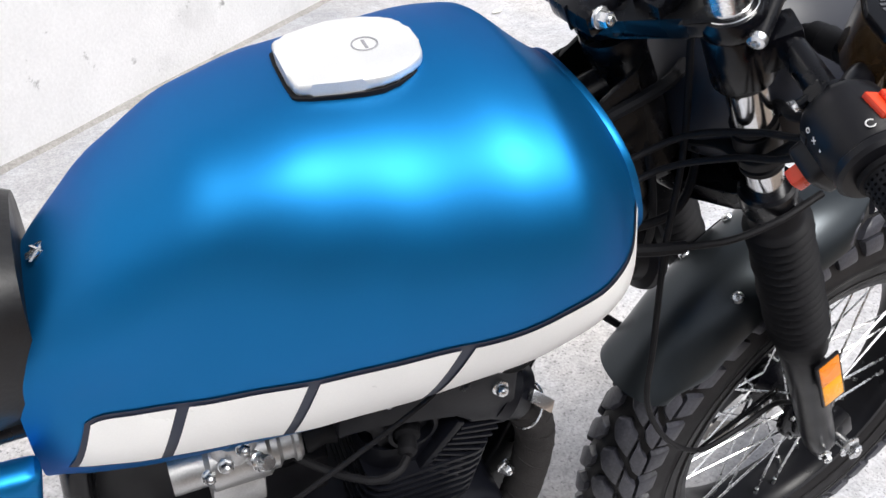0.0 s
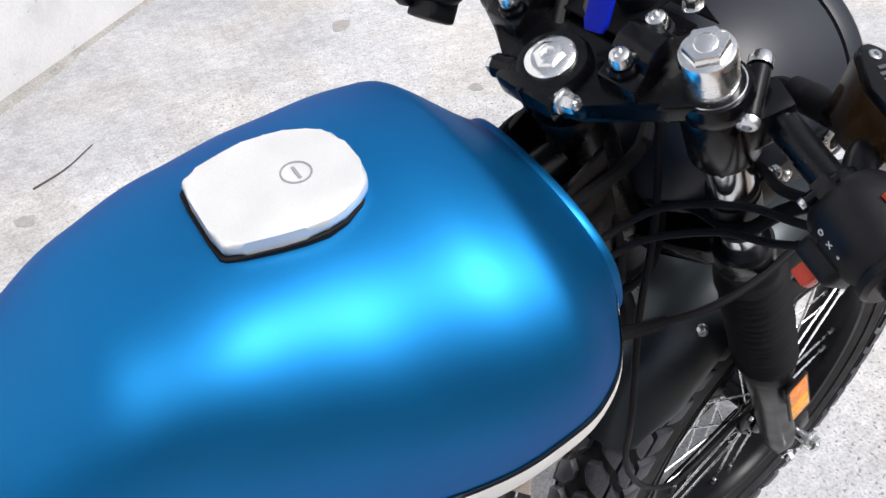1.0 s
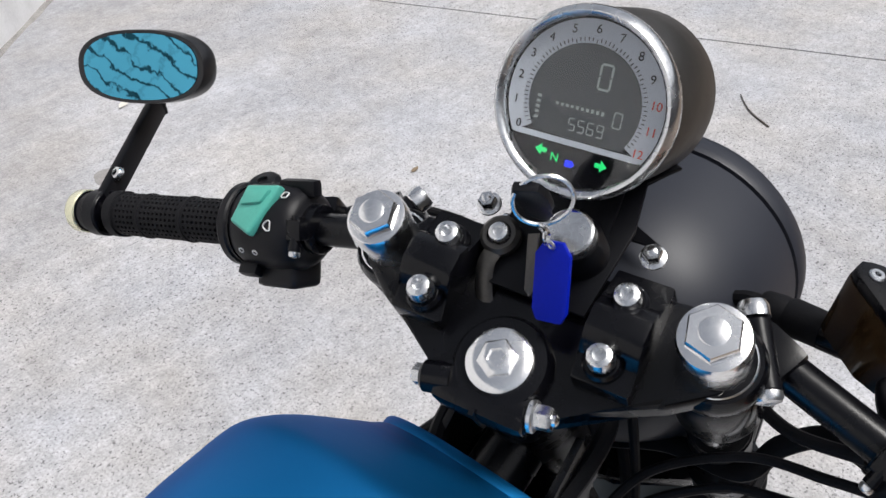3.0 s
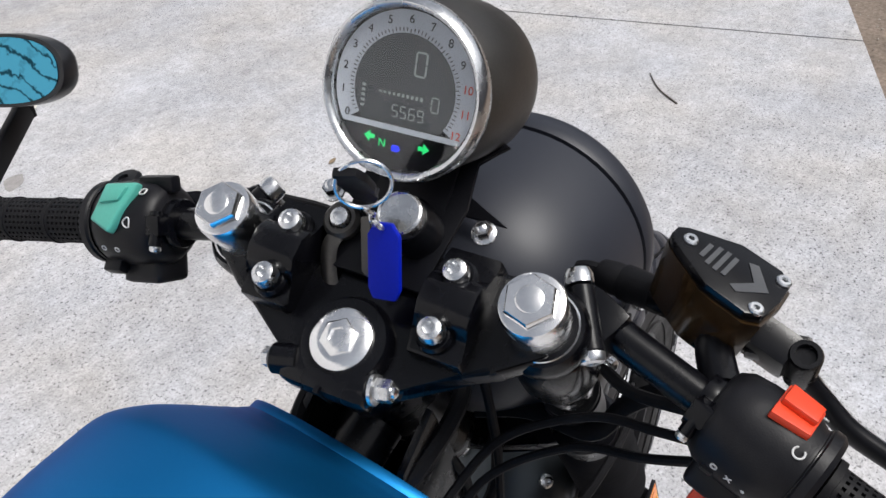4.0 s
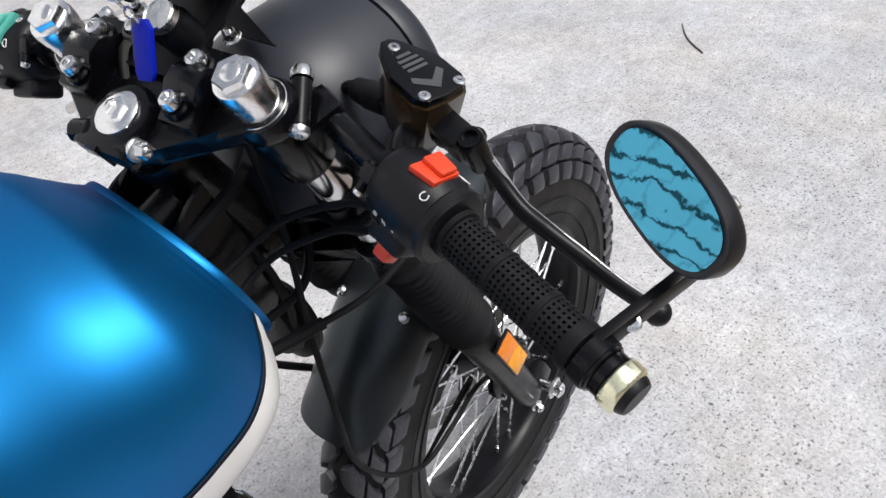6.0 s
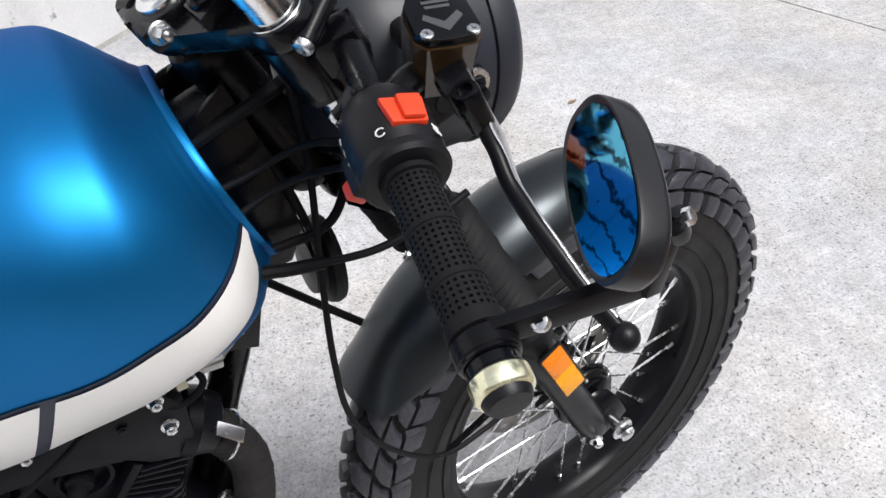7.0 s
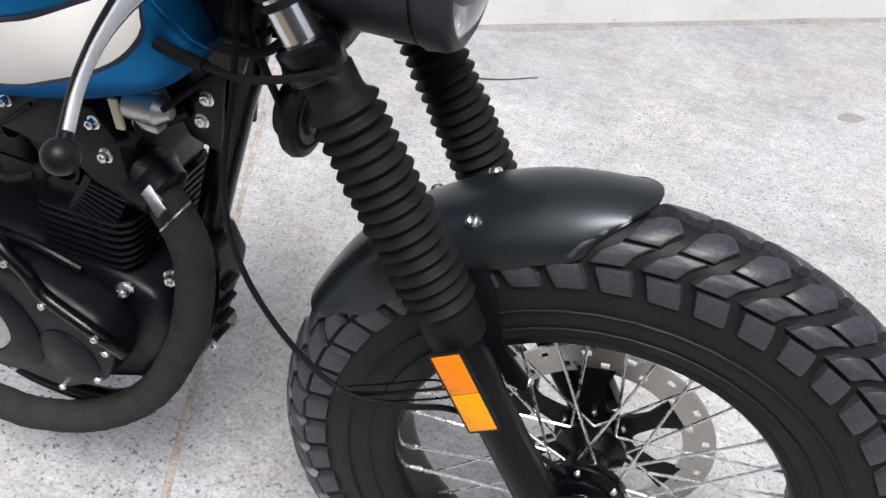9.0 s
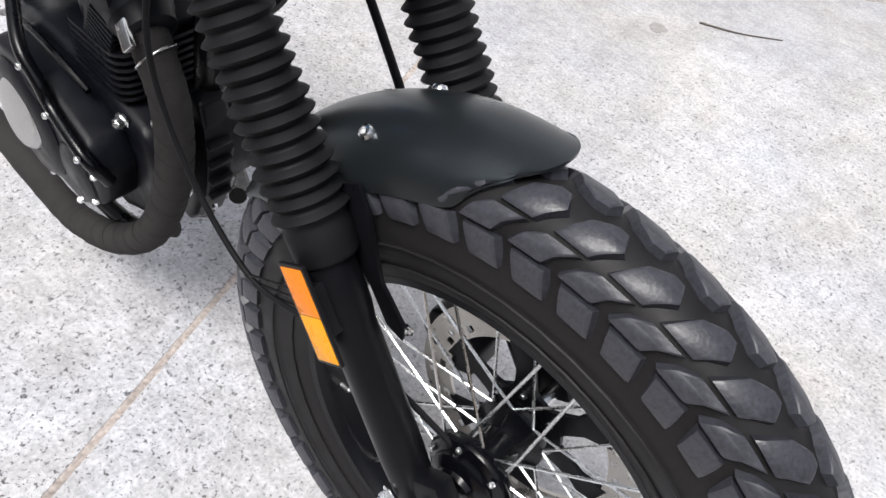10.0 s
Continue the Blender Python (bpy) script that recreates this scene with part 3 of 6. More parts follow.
loft(bm, rings, cap=False)
bp("front_lip", bm, BLUE, tank)


def stripe_top(x):
    return lerp_rows([(-0.46, 0.694), (-0.363, 0.708), (-0.263, 0.722), (-0.153, 0.752), (-0.07, 0.785), (-0.02, 0.801), (-0.004, 0.807), (0.0045, 0.814)], x)[0]


def stripe_low(x):
    rise = lerp_rows([(-0.46, 0.002), (-0.25, 0.003), (-0.06, 0.004), (-0.03, 0.005), (-0.012, 0.007), (-0.004, 0.011), (0.0045, 0.017)], x)[0]
    return smooth_rows(x)[3] + 0.004 + rise


def corner(x):
    """The rounded upper corner at the stripe's rear end."""
    return 0.016 * max((-0.412 - x) / 0.03, 0) ** 2.2


def band(u0, u1, lo, hi, proud, lean=0.0, n=14, m=5, side=-1):
    """A painted band on the tank's flank between two heights; lean slants its ends."""
    bm = B()
    grid = []
    for i in range(n + 1):
        row = []
        for j in range(m + 1):
            q = j / m
            x = u0 + (u1 - u0) * i / n + lean * (q - 0.5)
            x = min(x, 0.0045)
            z = lo(x) + (hi(x) - lo(x)) * q
            row.append(V((shear(x, z), skew(x) + side * (flank(x, z) + proud), z)))
        grid.append(row)
    vs = [[bm.verts.new(p) for p in r] for r in grid]
    for a, b in zip(vs, vs[1:]):
        for j in range(m):
            bm.faces.new((a[j], a[j + 1], b[j + 1], b[j]))
    return bm


for side in (-1, 1):
    bp("stripe_border", band(-0.444, 0.0045, lambda x: stripe_low(x) - 0.0035, lambda x: stripe_top(x) + 0.0032 - corner(x), 0.0012, lean=0.022, side=side, n=90, m=10), NAVY, tank)
    for a, b in ((-0.438, -0.376), (-0.367, -0.28), (-0.271, -0.173), (-0.164, 0.003)):
        bp("stripe_panel", band(a, b, lambda x: stripe_low(x) + 0.001, lambda x: stripe_top(x) - 0.001 - corner(x), 0.0026, lean=0.018, side=side, n=36, m=10), WHITE, tank)

# fuel cap: a bevelled shield of brushed metal in a dark recess
CAPC, CAPX, CAPY = V((-0.199, 0.0, 0.9175)), V((1, 0, 0.1)), V((0, 1, 0))
shield = [(0.052, 0.02), (0.044, 0.034), (0.018, 0.047), (-0.01, 0.045), (-0.046, 0.036), (-0.051, 0.03), (-0.051, -0.03), (-0.046, -0.036), (-0.01, -0.045), (0.018, -0.047), (0.044, -0.034), (0.052, -0.02)]
shield = [(p[0] * k + q[0] * (1 - k), p[1] * k + q[1] * (1 - k)) for p, q in zip(shield, shield[1:] + shield[:1]) for k in (0.76, 0.24)]
bm = B()
prism(bm, [(a * 1.03, b * 1.03) for a, b in shield], CAPC - V((0, 0, 0.008)), CAPX, CAPY, 0.0112, 0.001)
bp("cap_gasket", bm, RUBBER, tank, "black rubber gasket under the fuel cap")
bm = B()
prism(bm, shield, CAPC + V((0, 0, 0.0025)), CAPX, CAPY, 0.0105, 0.0042, 3)
cap = bp("fuel_cap", bm, CAPALU, tank, "brushed silver shield-shaped fuel cap")
bm = B()
lathe(bm, CAPC + V((0.012, 0, 0.0143)), (-0.1, 0, 1), [(0.0102, 0), (0.0102, 0.0006), (0.009, 0.0006), (0.009, 0.0001)], 28, False)
bp("emblem_ring", bm, ETCH, cap)
bm = B()
box(bm, CAPC + V((0.012, -0.0005, 0.0146)), (0.0022, 0.0118, 0.0006), bevel=0)
bp("emblem_bar", bm, ETCH, cap)
# small badge at the rear of the tank
bm = B()
bz = smooth_rows(-0.436)[0]
for a in range(4):
    t = radians(45 * a + 20)
    box(bm, V((-0.436, -0.022, bz + 0.0005)), (0.022, 0.0022, 0.0012), (math.cos(t), math.sin(t) * 0.6, 0.5 * math.cos(t)), (-math.sin(t), math.cos(t), 0), 0)
lathe(bm, V((-0.436, -0.022, bz - 0.001)), (-0.55, 0, 0.83), [(0.008, 0), (0.008, 0.002), (0.0062, 0.002), (0.0062, 0)], 20, False)
bp("tank_badge", bm, STEEL, tank, "small silver compass badge")

# -- seat, side cover, rear rails --
bm = B()
rings = []
for i in range(25):
    t = i / 24
    x = -0.452 - 0.52 * t
    w = (0.085 + 0.035 * smooth01(t, 0, 0.5)) * (0.86 + 0.14 * smooth01(t, 0, 0.1)) * (1 - 0.25 * smooth01(t, 0.85, 1))
    top, bot = 0.845 - 0.05 * math.sin(math.pi * min(t * 1.3, 1)) - 0.02 * (1 - smooth01(t, 0, 0.06)), 0.665 + 0.06 * smooth01(t, 0, 0.4)
    row = []
    for j in range(28):
        a = 2 * math.pi * j / 28
        c, s = math.cos(a), math.sin(a)
        row.append(V((x, w * math.copysign(abs(c) ** 0.62, c), (top + bot) / 2 + (top - bot) / 2 * math.copysign(abs(s) ** 0.62, s))))
    rings.append(row)
loft(bm, rings)
seat = bp("seat", bm, LEATHER, bike, "black leather seat with a stitched seam", sharp=60)
bm = B()
tube(bm, [p + (p - V((p.x, 0, 0.76))).normalized() * 0.0015 for p in rings[5][0:28:2]] + [rings[5][0]], 0.0022, 6, 3)
bp("seam_piping", bm, LEATHER, seat)
bm = B()
cover = [(-0.47, 0.66), (-0.49, 0.55), (-0.55, 0.48), (-0.66, 0.48), (-0.7, 0.56), (-0.66, 0.66)]
prism(bm, cover, (0, -0.07, 0), (1, 0, 0), (0, 0, 1), 0.03, 0.012, 3)
bp("side_cover", bm, BLUE, bike, "glossy blue side cover under the seat")
for s in (-1, 1):
    bm = B()
    tube(bm, [(-0.3, 0.04 * s, 0.67), (-0.5, 0.06 * s, 0.68), (-0.7, 0.09 * s, 0.69), (-0.93, 0.09 * s, 0.72)], 0.013, 12)
    bp("seat_rail", bm, FRAME)
    bm = B()
    tube(bm, [(-0.45, 0.045 * s, 0.66), (-0.46, 0.045 * s, 0.45), (-0.43, 0.05 * s, 0.3)], 0.014, 12)
    bp("rear_downtube", bm, FRAME)

# -- frame --
ST = V((0.4945, 0, -0.869)).normalized()
HEAD = V((0, 0, 0.961))
bm = B()
lathe(bm, HEAD + ST * 0.05, ST, [(0.026, 0), (0.0275, 0.004), (0.0275, 0.02), (0.025, 0.024), (0.025, 0.145), (0.0275, 0.15), (0.0275, 0.168), (0.026, 0.172)], 28)
bp("head_tube", bm, FRAME)
bm = B()
tube(bm, [(0.066, 0, 0.80), (0.05, 0, 0.70), (0.028, 0, 0.63), (-0.022, 0, 0.46), (-0.075, 0, 0.26), (-0.11, 0, 0.19)], 0.0185, 16)
downtube = bp("downtube", bm, FRAME, bike, "thick black frame downtube")
bm = B()
tube(bm, [(0.03, 0, 0.86), (-0.1, 0, 0.8), (-0.3, 0, 0.72), (-0.45, 0, 0.69)], 0.02, 14)
bp("backbone_tube", bm, FRAME)
for s in (-1, 1):
    bm = B()
    tube(bm, [(-0.1, 0.05 * s, 0.185), (-0.16, 0.085 * s, 0.165), (-0.3, 0.09 * s, 0.16), (-0.45, 0.07 * s, 0.2), (-0.47, 0.06 * s, 0.3)], 0.013, 12)
    bp("cradle_tube", bm, FRAME)
    bm = B()
    prism(bm, [(0.045, 0.70), (0.03, 0.60), (-0.005, 0.61), (-0.03, 0.665), (0.0, 0.71)], (0, s * 0.03 + (0.003 if s > 0 else 0.0), 0), (1, 0, 0), (0, 0, 1), 0.005, 0.001)
    plate = bp("engine_hanger", bm, FRAME)
    for x, z in ((0.021, 0.661), (0.012, 0.633)):
        bp("bolt", hexbolt((x, s * 0.034, z), (0, s, 0), 0.0062, 0.006), STEEL, plate)
bm = B()
tube(bm, [(-0.005, -0.034, 0.64), (-0.035, -0.055, 0.628), (-0.075, -0.06, 0.62)], 0.009, 10)
bp("hanger_arm", bm, FRAME)

# -- engine --
bm = B()
prism(bm, rounded(0.11, 0.135, 0.03, 4), (-0.146, 0, 0.40), (1, 0, 0), (0, 1, 0), 0.12, 0)
barrel = bp("cylinder_barrel", bm, ENGINE, bike, "black finned cylinder barrel")
for i in range(7):
    bm = B()
    prism(bm, rounded(0.135, 0.165, 0.022, 3), (-0.146 + 0.002 * i, 0, 0.422 + 0.0112 * i), (1, 0, 0.06), (0, 1, 0), 0.0042, 0)
    bp("fin", bm, ENGINE, barrel)
bm = B()
core = [(-0.225, 0.6), (-0.225, 0.57), (-0.19, 0.55), (-0.185, 0.5), (-0.145, 0.482), (-0.103, 0.458), (-0.066, 0.515), (-0.055, 0.56), (-0.06, 0.61), (-0.08, 0.645), (-0.2, 0.645)]
prism(bm, core, (0, 0.06, 0), (1, 0, 0), (0, 0, 1), 0.12, 0.006, 2)
head = bp("cylinder_head", bm, ENGINE, bike, "black cylinder head with a plug well")
for s in (-1, 1):
    o = (0, -0.058 if s < 0 else 0.082, 0)
    bm = B()
    prism(bm, [(-0.235, 0.61), (-0.235, 0.578), (-0.185, 0.586), (-0.112, 0.57), (-0.1, 0.548), (-0.058, 0.537), (-0.052, 0.56), (-0.055, 0.61), (-0.08, 0.645), (-0.2, 0.645)], o, (1, 0, 0), (0, 0, 1), 0.024, 0.005, 2)
    lathe(bm, (-0.155, -0.058 if s < 0 else 0.058, 0.545), (0, s, 0), [(0.026, 0), (0.026, 0.012), (0.022, 0.012), (0.02, 0.002)], 28, False)
    cheek = bp("head_cover", bm, ENGINE)
    for x, z, r in ((-0.08, 0.629, 0.0058), (-0.073, 0.592, 0.0062), (-0.19, 0.62, 0.0055)):
        bp("bolt", hexbolt((x, s * 0.082, z), (0, s, 0.1), r, 0.009), STEEL, cheek)
    bp("bolt", hexbolt((-0.112, s * 0.082, 0.61), (0, s, 0.1), 0.005, 0.004), ENGINE, cheek)
    bm = B()
    prism(bm, [(-0.112, 0.553), (-0.104, 0.548), (-0.145, 0.482), (-0.153, 0.486)], o, (1, 0, 0), (0, 0, 1), 0.022, 0.002)
    bp("fin_rail", bm, ENGINE, head)
    for i in range(9):
        k = i / 8
        p, q = V((-0.108 - 0.037 * k, 0, 0.54 - 0.05 * k)), V((-0.061 - 0.043 * k, 0, 0.533 - 0.072 * k))
        d = q - p
        up = V((-d.z, 0, d.x))
        bm = B()
        prism(bm, [(0, 0), (d.length, 0), (d.length, 0.0028), (0, 0.0028)], V((p.x, -0.055 if s < 0 else 0.081, p.z)), d, up, 0.026, 0)
        bp("fin", bm, ENGINE, head)
bm = B()
lathe(bm, (-0.158, -0.06, 0.543), (-0.35, -1, -0.1), [(0.013, 0), (0.013, 0.012), (0.0095, 0.015), (0.0095, 0.03), (0.006, 0.034)], 18)
bp("spark_plug_cap", bm, RUBBER, head)
bm = B()
tube(bm, [(-0.17, -0.094, 0.54), (-0.185, -0.105, 0.537), (-0.21, -0.1, 0.53), (-0.25, -0.07, 0.53), (-0.3, -0.04, 0.56)], 0.0042, 8)
bp("spark_plug_lead", bm, RUBBER, head)
bm = B()
lathe(bm, (-0.062, -0.048, 0.553), (0.75, -0.12, -0.35), [(0.036, 0), (0.036, 0.014), (0.033, 0.018), (0.03, 0.034), (0.026, 0.036)], 30)
bp("exhaust_port", bm, ENGINE, head)
bm = B()
case = [(-0.045, 0.40), (-0.03, 0.36), (-0.045, 0.30), (-0.09, 0.235), (-0.16, 0.20), (-0.33, 0.20), (-0.42, 0.25), (-0.44, 0.33), (-0.40, 0.40), (-0.3, 0.425), (-0.12, 0.425)]
prism(bm, case, (0, 0.085, 0), (1, 0, 0), (0, 0, 1), 0.17, 0.018, 3)
crank = bp("crankcase", bm, ENGINE, bike, "black engine crankcase")
bm = B()
clutch = [(-0.088, 0.385), (-0.075, 0.35), (-0.1, 0.28), (-0.17, 0.228), (-0.3, 0.222), (-0.36, 0.27), (-0.365, 0.36), (-0.31, 0.42), (-0.19, 0.425)]
prism(bm, clutch, (0, -0.08, 0), (1, 0, 0), (0, 0, 1), 0.056, 0.014, 3)
lathe(bm, (-0.27, -0.13, 0.315), (0, -1, 0), [(0.085, 0), (0.085, 0.008), (0.077, 0.014), (0.045, 0.016), (0.04, 0.012), (0, 0.012)], 36)
lathe(bm, (-0.145, -0.13, 0.305), (0, -1, 0), [(0.045, 0), (0.043, 0.008), (0.034, 0.012), (0, 0.012)], 28)
clutch_cover = bp("clutch_cover", bm, ENGINE, bike, "black rounded clutch cover")
for x, z in ((-0.084, 0.345), (-0.108, 0.286), (-0.172, 0.239), (-0.25, 0.234), (-0.335, 0.255), (-0.31, 0.41)):
    bp("cover_bolt", hexbolt((x, -0.134, z), (0, -1, 0), 0.0048, 0.007, washer=False), STEEL, clutch_cover)
for x, y, z in ((-0.085, -0.086, 0.405), (-0.037, -0.06, 0.422), (-0.048, -0.066, 0.366), (-0.035, -0.05, 0.31)):
    bp("bolt", hexbolt((x, y, z), (0.35, -1, 0), 0.0075, 0.012), STEEL, crank)
bm = B()
tube(bm, [(-0.26, -0.11, 0.5), (-0.2, -0.138, 0.468), (-0.168, -0.14, 0.436), (-0.15, -0.14, 0.408), (-0.084, -0.14, 0.376), (-0.07, -0.125, 0.34)], 0.0085, 12, 8)
case_rim = bp("cover_rim", bm, GLOSS, bike, "glossy black raised rim of the clutch cover")
for x, z in ((-0.148, 0.402), (-0.082, 0.38), (-0.185, 0.45)):
    bp("rim_bolt", hexbolt((x, -0.147, z), (0.1, -1, 0.3), 0.0048, 0.006, washer=False), STEEL, case_rim)
bm = B()
lathe(bm, (-0.272, -0.136, 0.325), (0.05, -1, 0.15), [(0.05, 0), (0.05, 0.01), (0.045, 0.016), (0.03, 0.02), (0, 0.021)], 36)
bp("cover_cap", bm, ALU, clutch_cover, "dull silver cap on the clutch cover")
bm = B()
box(bm, (-0.36, 0.03, 0.53), (0.21, 0.1, 0.22), (1, 0, 0.05), (0, 1, 0), 0.02, 3)
box(bm, (-0.27, 0.02, 0.45), (0.09, 0.09, 0.06), bevel=0.012)
bp("air_box", bm, PLASTIC, bike, "black plastic air box behind the cylinder")
bm = B()
tube(bm, [(-0.13, -0.1, 0.425), (-0.2, -0.105, 0.445), (-0.3, -0.105, 0.44), (-0.38, -0.1, 0.4)], 0.0045, 8)
bp("breather_hose", bm, GLOSS, crank)
# carburettor between the cylinder and the seat
bm = B()
lathe(bm, (-0.262, -0.045, 0.556), (-1, 0, -0.05), [(0.02, 0), (0.024, 0.004), (0.024, 0.008), (0.02, 0.01), (0.02, 0.02), (0.025, 0.024), (0.025, 0.03), (0.029, 0.034), (0.029, 0.085), (0.022, 0.09), (0.022, 0.12)], 24)
lathe(bm, (-0.325, -0.045, 0.56), (0, -0.15, 1), [(0.024, 0), (0.024, 0.028), (0.021, 0.034), (0.012, 0.036), (0, 0.036)], 20)
box(bm, (-0.325, -0.045, 0.52), (0.05, 0.05, 0.035), bevel=0.006)
carb = bp("carburettor", bm, ALU, bike, "dull silver carburettor")
for x, y, z in ((-0.305, -0.074, 0.566), (-0.335, -0.072, 0.575), (-0.318, -0.07, 0.59), (-0.35, -0.068, 0.56)):
    bp("bolt", hexbolt((x, y, z), (0, -1, 0.6), 0.0055, 0.01), STEEL, carb)
bm = B()
lathe(bm, (-0.262, -0.05, 0.558), (1, 0.1, 0.1), [(0.017, 0), (0.018, 0.004), (0.016, 0.02), (0.019, 0.03)], 20)
bp("intake_rubber", bm, RUBBER, carb)
bm = B()
lathe(bm, (-0.312, -0.068, 0.572), (0.3, -0.6, 0.4), [(0.007, 0), (0.007, 0.012), (0.005, 0.013), (0.005, 0.022), (0.0068, 0.023), (0.0068, 0.03)], 14)
bp("idle_screw", bm, STEEL, carb)
bm = B()
lathe(bm, (-0.05, -0.062, 0.65), (1, 0, 0.06), [(0.01, 0), (0.0155, 0.002), (0.0155, 0.036), (0.012, 0.04), (0.006, 0.05)], 22)
box(bm, (-0.028, -0.064, 0.634), (0.03, 0.016, 0.008), bevel=0.002)
bp("ignition_coil", bm, ALU, bike, "pale metal coil under the tank")
bm = B()
box(bm, (-0.055, -0.076, 0.643), (0.01, 0.004, 0.034), (1, 0, 0.1), (0, 1, 0), 0.001)
bp("coil_tab", bm, CREAM, bike, "cream plastic connector tab")
for pts, r in (([(-0.05, -0.06, 0.65), (-0.035, -0.075, 0.625), (-0.06, -0.08, 0.61), (-0.09, -0.075, 0.625)], 0.0035), ([(-0.14, -0.098, 0.64), (-0.173, -0.1, 0.613), (-0.26, -0.102, 0.553), (-0.34, -0.095, 0.49)], 0.0026)):
    bm = B()
    tube(bm, pts, r, 8)
    bp("engine_cable", bm, RUBBER)

# -- exhaust header with cloth wrap --
EX = [(-0.05, -0.05, 0.537), (-0.026, -0.056, 0.522), (-0.004, -0.06, 0.468), (-0.009, -0.066, 0.39), (-0.033, -0.076, 0.308), (-0.078, -0.092, 0.225), (-0.15, -0.109, 0.163), (-0.24, -0.12, 0.122), (-0.33, -0.126, 0.112), (-0.6, -0.13, 0.13)]
bm = B()
tube(bm, EX, 0.022, 20, 14, rf=lambda t: 0.0222 + 0.0003 * (1 if math.sin(t * 210) > 0.2 else -1))
header = bp("exhaust_header", bm, WRAP, bike, "exhaust header wrapped in dark cloth tape", sharp=80)
line = spline(EX, 14)
for i in range(5, 96, 5):
    bm = B()
    t = (line[i + 1] - line[i]).normalized()
    x, y, z = frame_of(t)
    ring = [line[i] + t * 0.008 * math.cos(w) + (x * math.cos(w) + y * math.sin(w)) * 0.0224 for w in (2 * math.pi * j / 20 for j in range(21))]
    tube(bm, ring, 0.0005, 5, 1)
    bp("wrap_edge", bm, WRAP, header)
bm = B()
ring = [V((-0.02, -0.0565, 0.516)) + (V((0.05, 1, 0.1)).normalized() * math.cos(w) + V((0.62, 0.05, 0.78)).normalized() * math.sin(w)) * 0.0235 for w in (2 * math.pi * j / 24 for j in range(25))]
tube(bm, ring, 0.0014, 6, 2)
bp("wrap_wire", bm, STEEL, header, "bright wire tie round the wrap")
bm = B()
box(bm, (-0.022, -0.083, 0.553), (0.03, 0.014, 0.007), (0.75, -0.25, -0.6), (0.4, 0.5, 0.6), 0.0015)
bp("header_clamp", bm, CHROME, header, "bright steel header clamp")
# side plates at the steering head with the looms behind them
for s in (-1, 1):
    bm = B()
    prism(bm, [(-0.005, 0.735), (0.0, 0.87), (0.03, 0.9), (0.062, 0.82), (0.082, 0.74), (0.07, 0.705), (0.03, 0.7)], (0, 0.036 * s + (0.0025 if s > 0 else -0.0025), 0), (1, 0, 0), (0, 0, 1), 0.005, 0.001)
    bp("head_gusset", bm, FRAME)
bm = B()
prism(bm, [(-0.12, 0.205), (-0.088, 0.2), (-0.052, 0.234), (-0.018, 0.296), (0.001, 0.373), (0.006, 0.419), (0.004, 0.455), (-0.02, 0.46), (-0.06, 0.33)], (0, 0.004, 0), (1, 0, 0), (0, 0, 1), 0.036, 0.006, 3)
guard_plate = bp("engine_guard", bm, SATIN, bike, "black guard in front of the crankcase")
for x, z in ((0.004, 0.395), (-0.002, 0.362), (-0.008, 0.33), (-0.018, 0.298)):
    bm = B()
    box(bm, (x, -0.016, z), (0.014, 0.03, 0.007), (1, 0, -0.25), (0, 1, 0), 0.002)
    bp("guard_rib", bm, SATIN, guard_plate)
bp("bolt", hexbolt((-0.03, -0.02, 0.268), (0.9, -0.35, -0.4), 0.004, 0.006, washer=False), STEEL, guard_plate)

# -- front wheel --
WC = V((0.07, -0.016, -0.81))
WHEEL = FB @ Matrix.Translation(WC) @ Matrix.Diagonal((1.031, 1, 1.031, 1))
RC, TB, TA = 0.2935, 0.0575, 0.0495


def tread(theta, phi, up=0.0):
    """A place on the tyre: theta round the axle, phi across the tread, in degrees."""
    p, t = radians(phi), radians(theta)
    c, s = math.cos(p), math.sin(p)
    r = RC + (TB + up) * math.copysign(abs(c) ** 0.84, c)
    return V((r * math.sin(t), (TA + up) * math.copysign(abs(s) ** 0.92, s), r * math.cos(t)))


bm = B()
prof = [(-0.03, 0.212), (-0.035, 0.2175), (-0.042, 0.232), (-0.047, 0.255), (-0.0475, 0.275)]
section = [V((0, y, r)) for y, r in prof]
section += [tread(0, ph, -0.0085) for ph in range(-80, 81, 8)]
section += [V((0, -y, r)) for y, r in reversed(prof)]
rings = []
for i in range(96):
    m = Matrix.Rotation(2 * math.pi * i / 96, 3, "Y")
    rings.append([m @ p for p in section])
rings.append(rings[0])
loft(bm, rings, cap=False)
bmesh.ops.remove_doubles(bm, verts=bm.verts, dist=1e-6)
tyre = part("front_tyre", bm, TYREWALL, bike, "black knobbly dual-sport tyre", WHEEL, 60)
bm = B()
for s in (-1, 1):
    for y, r in ((0.0445, 0.238), (0.0495, 0.2625)):
        tube(bm, [V((r * math.sin(a), s * y, r * math.cos(a))) for a in (2 * math.pi * i / 48 for i in range(49))], 0.0012, 5, 1)
part("sidewall_rib", bm, TYREWALL, tyre, "", WHEEL)


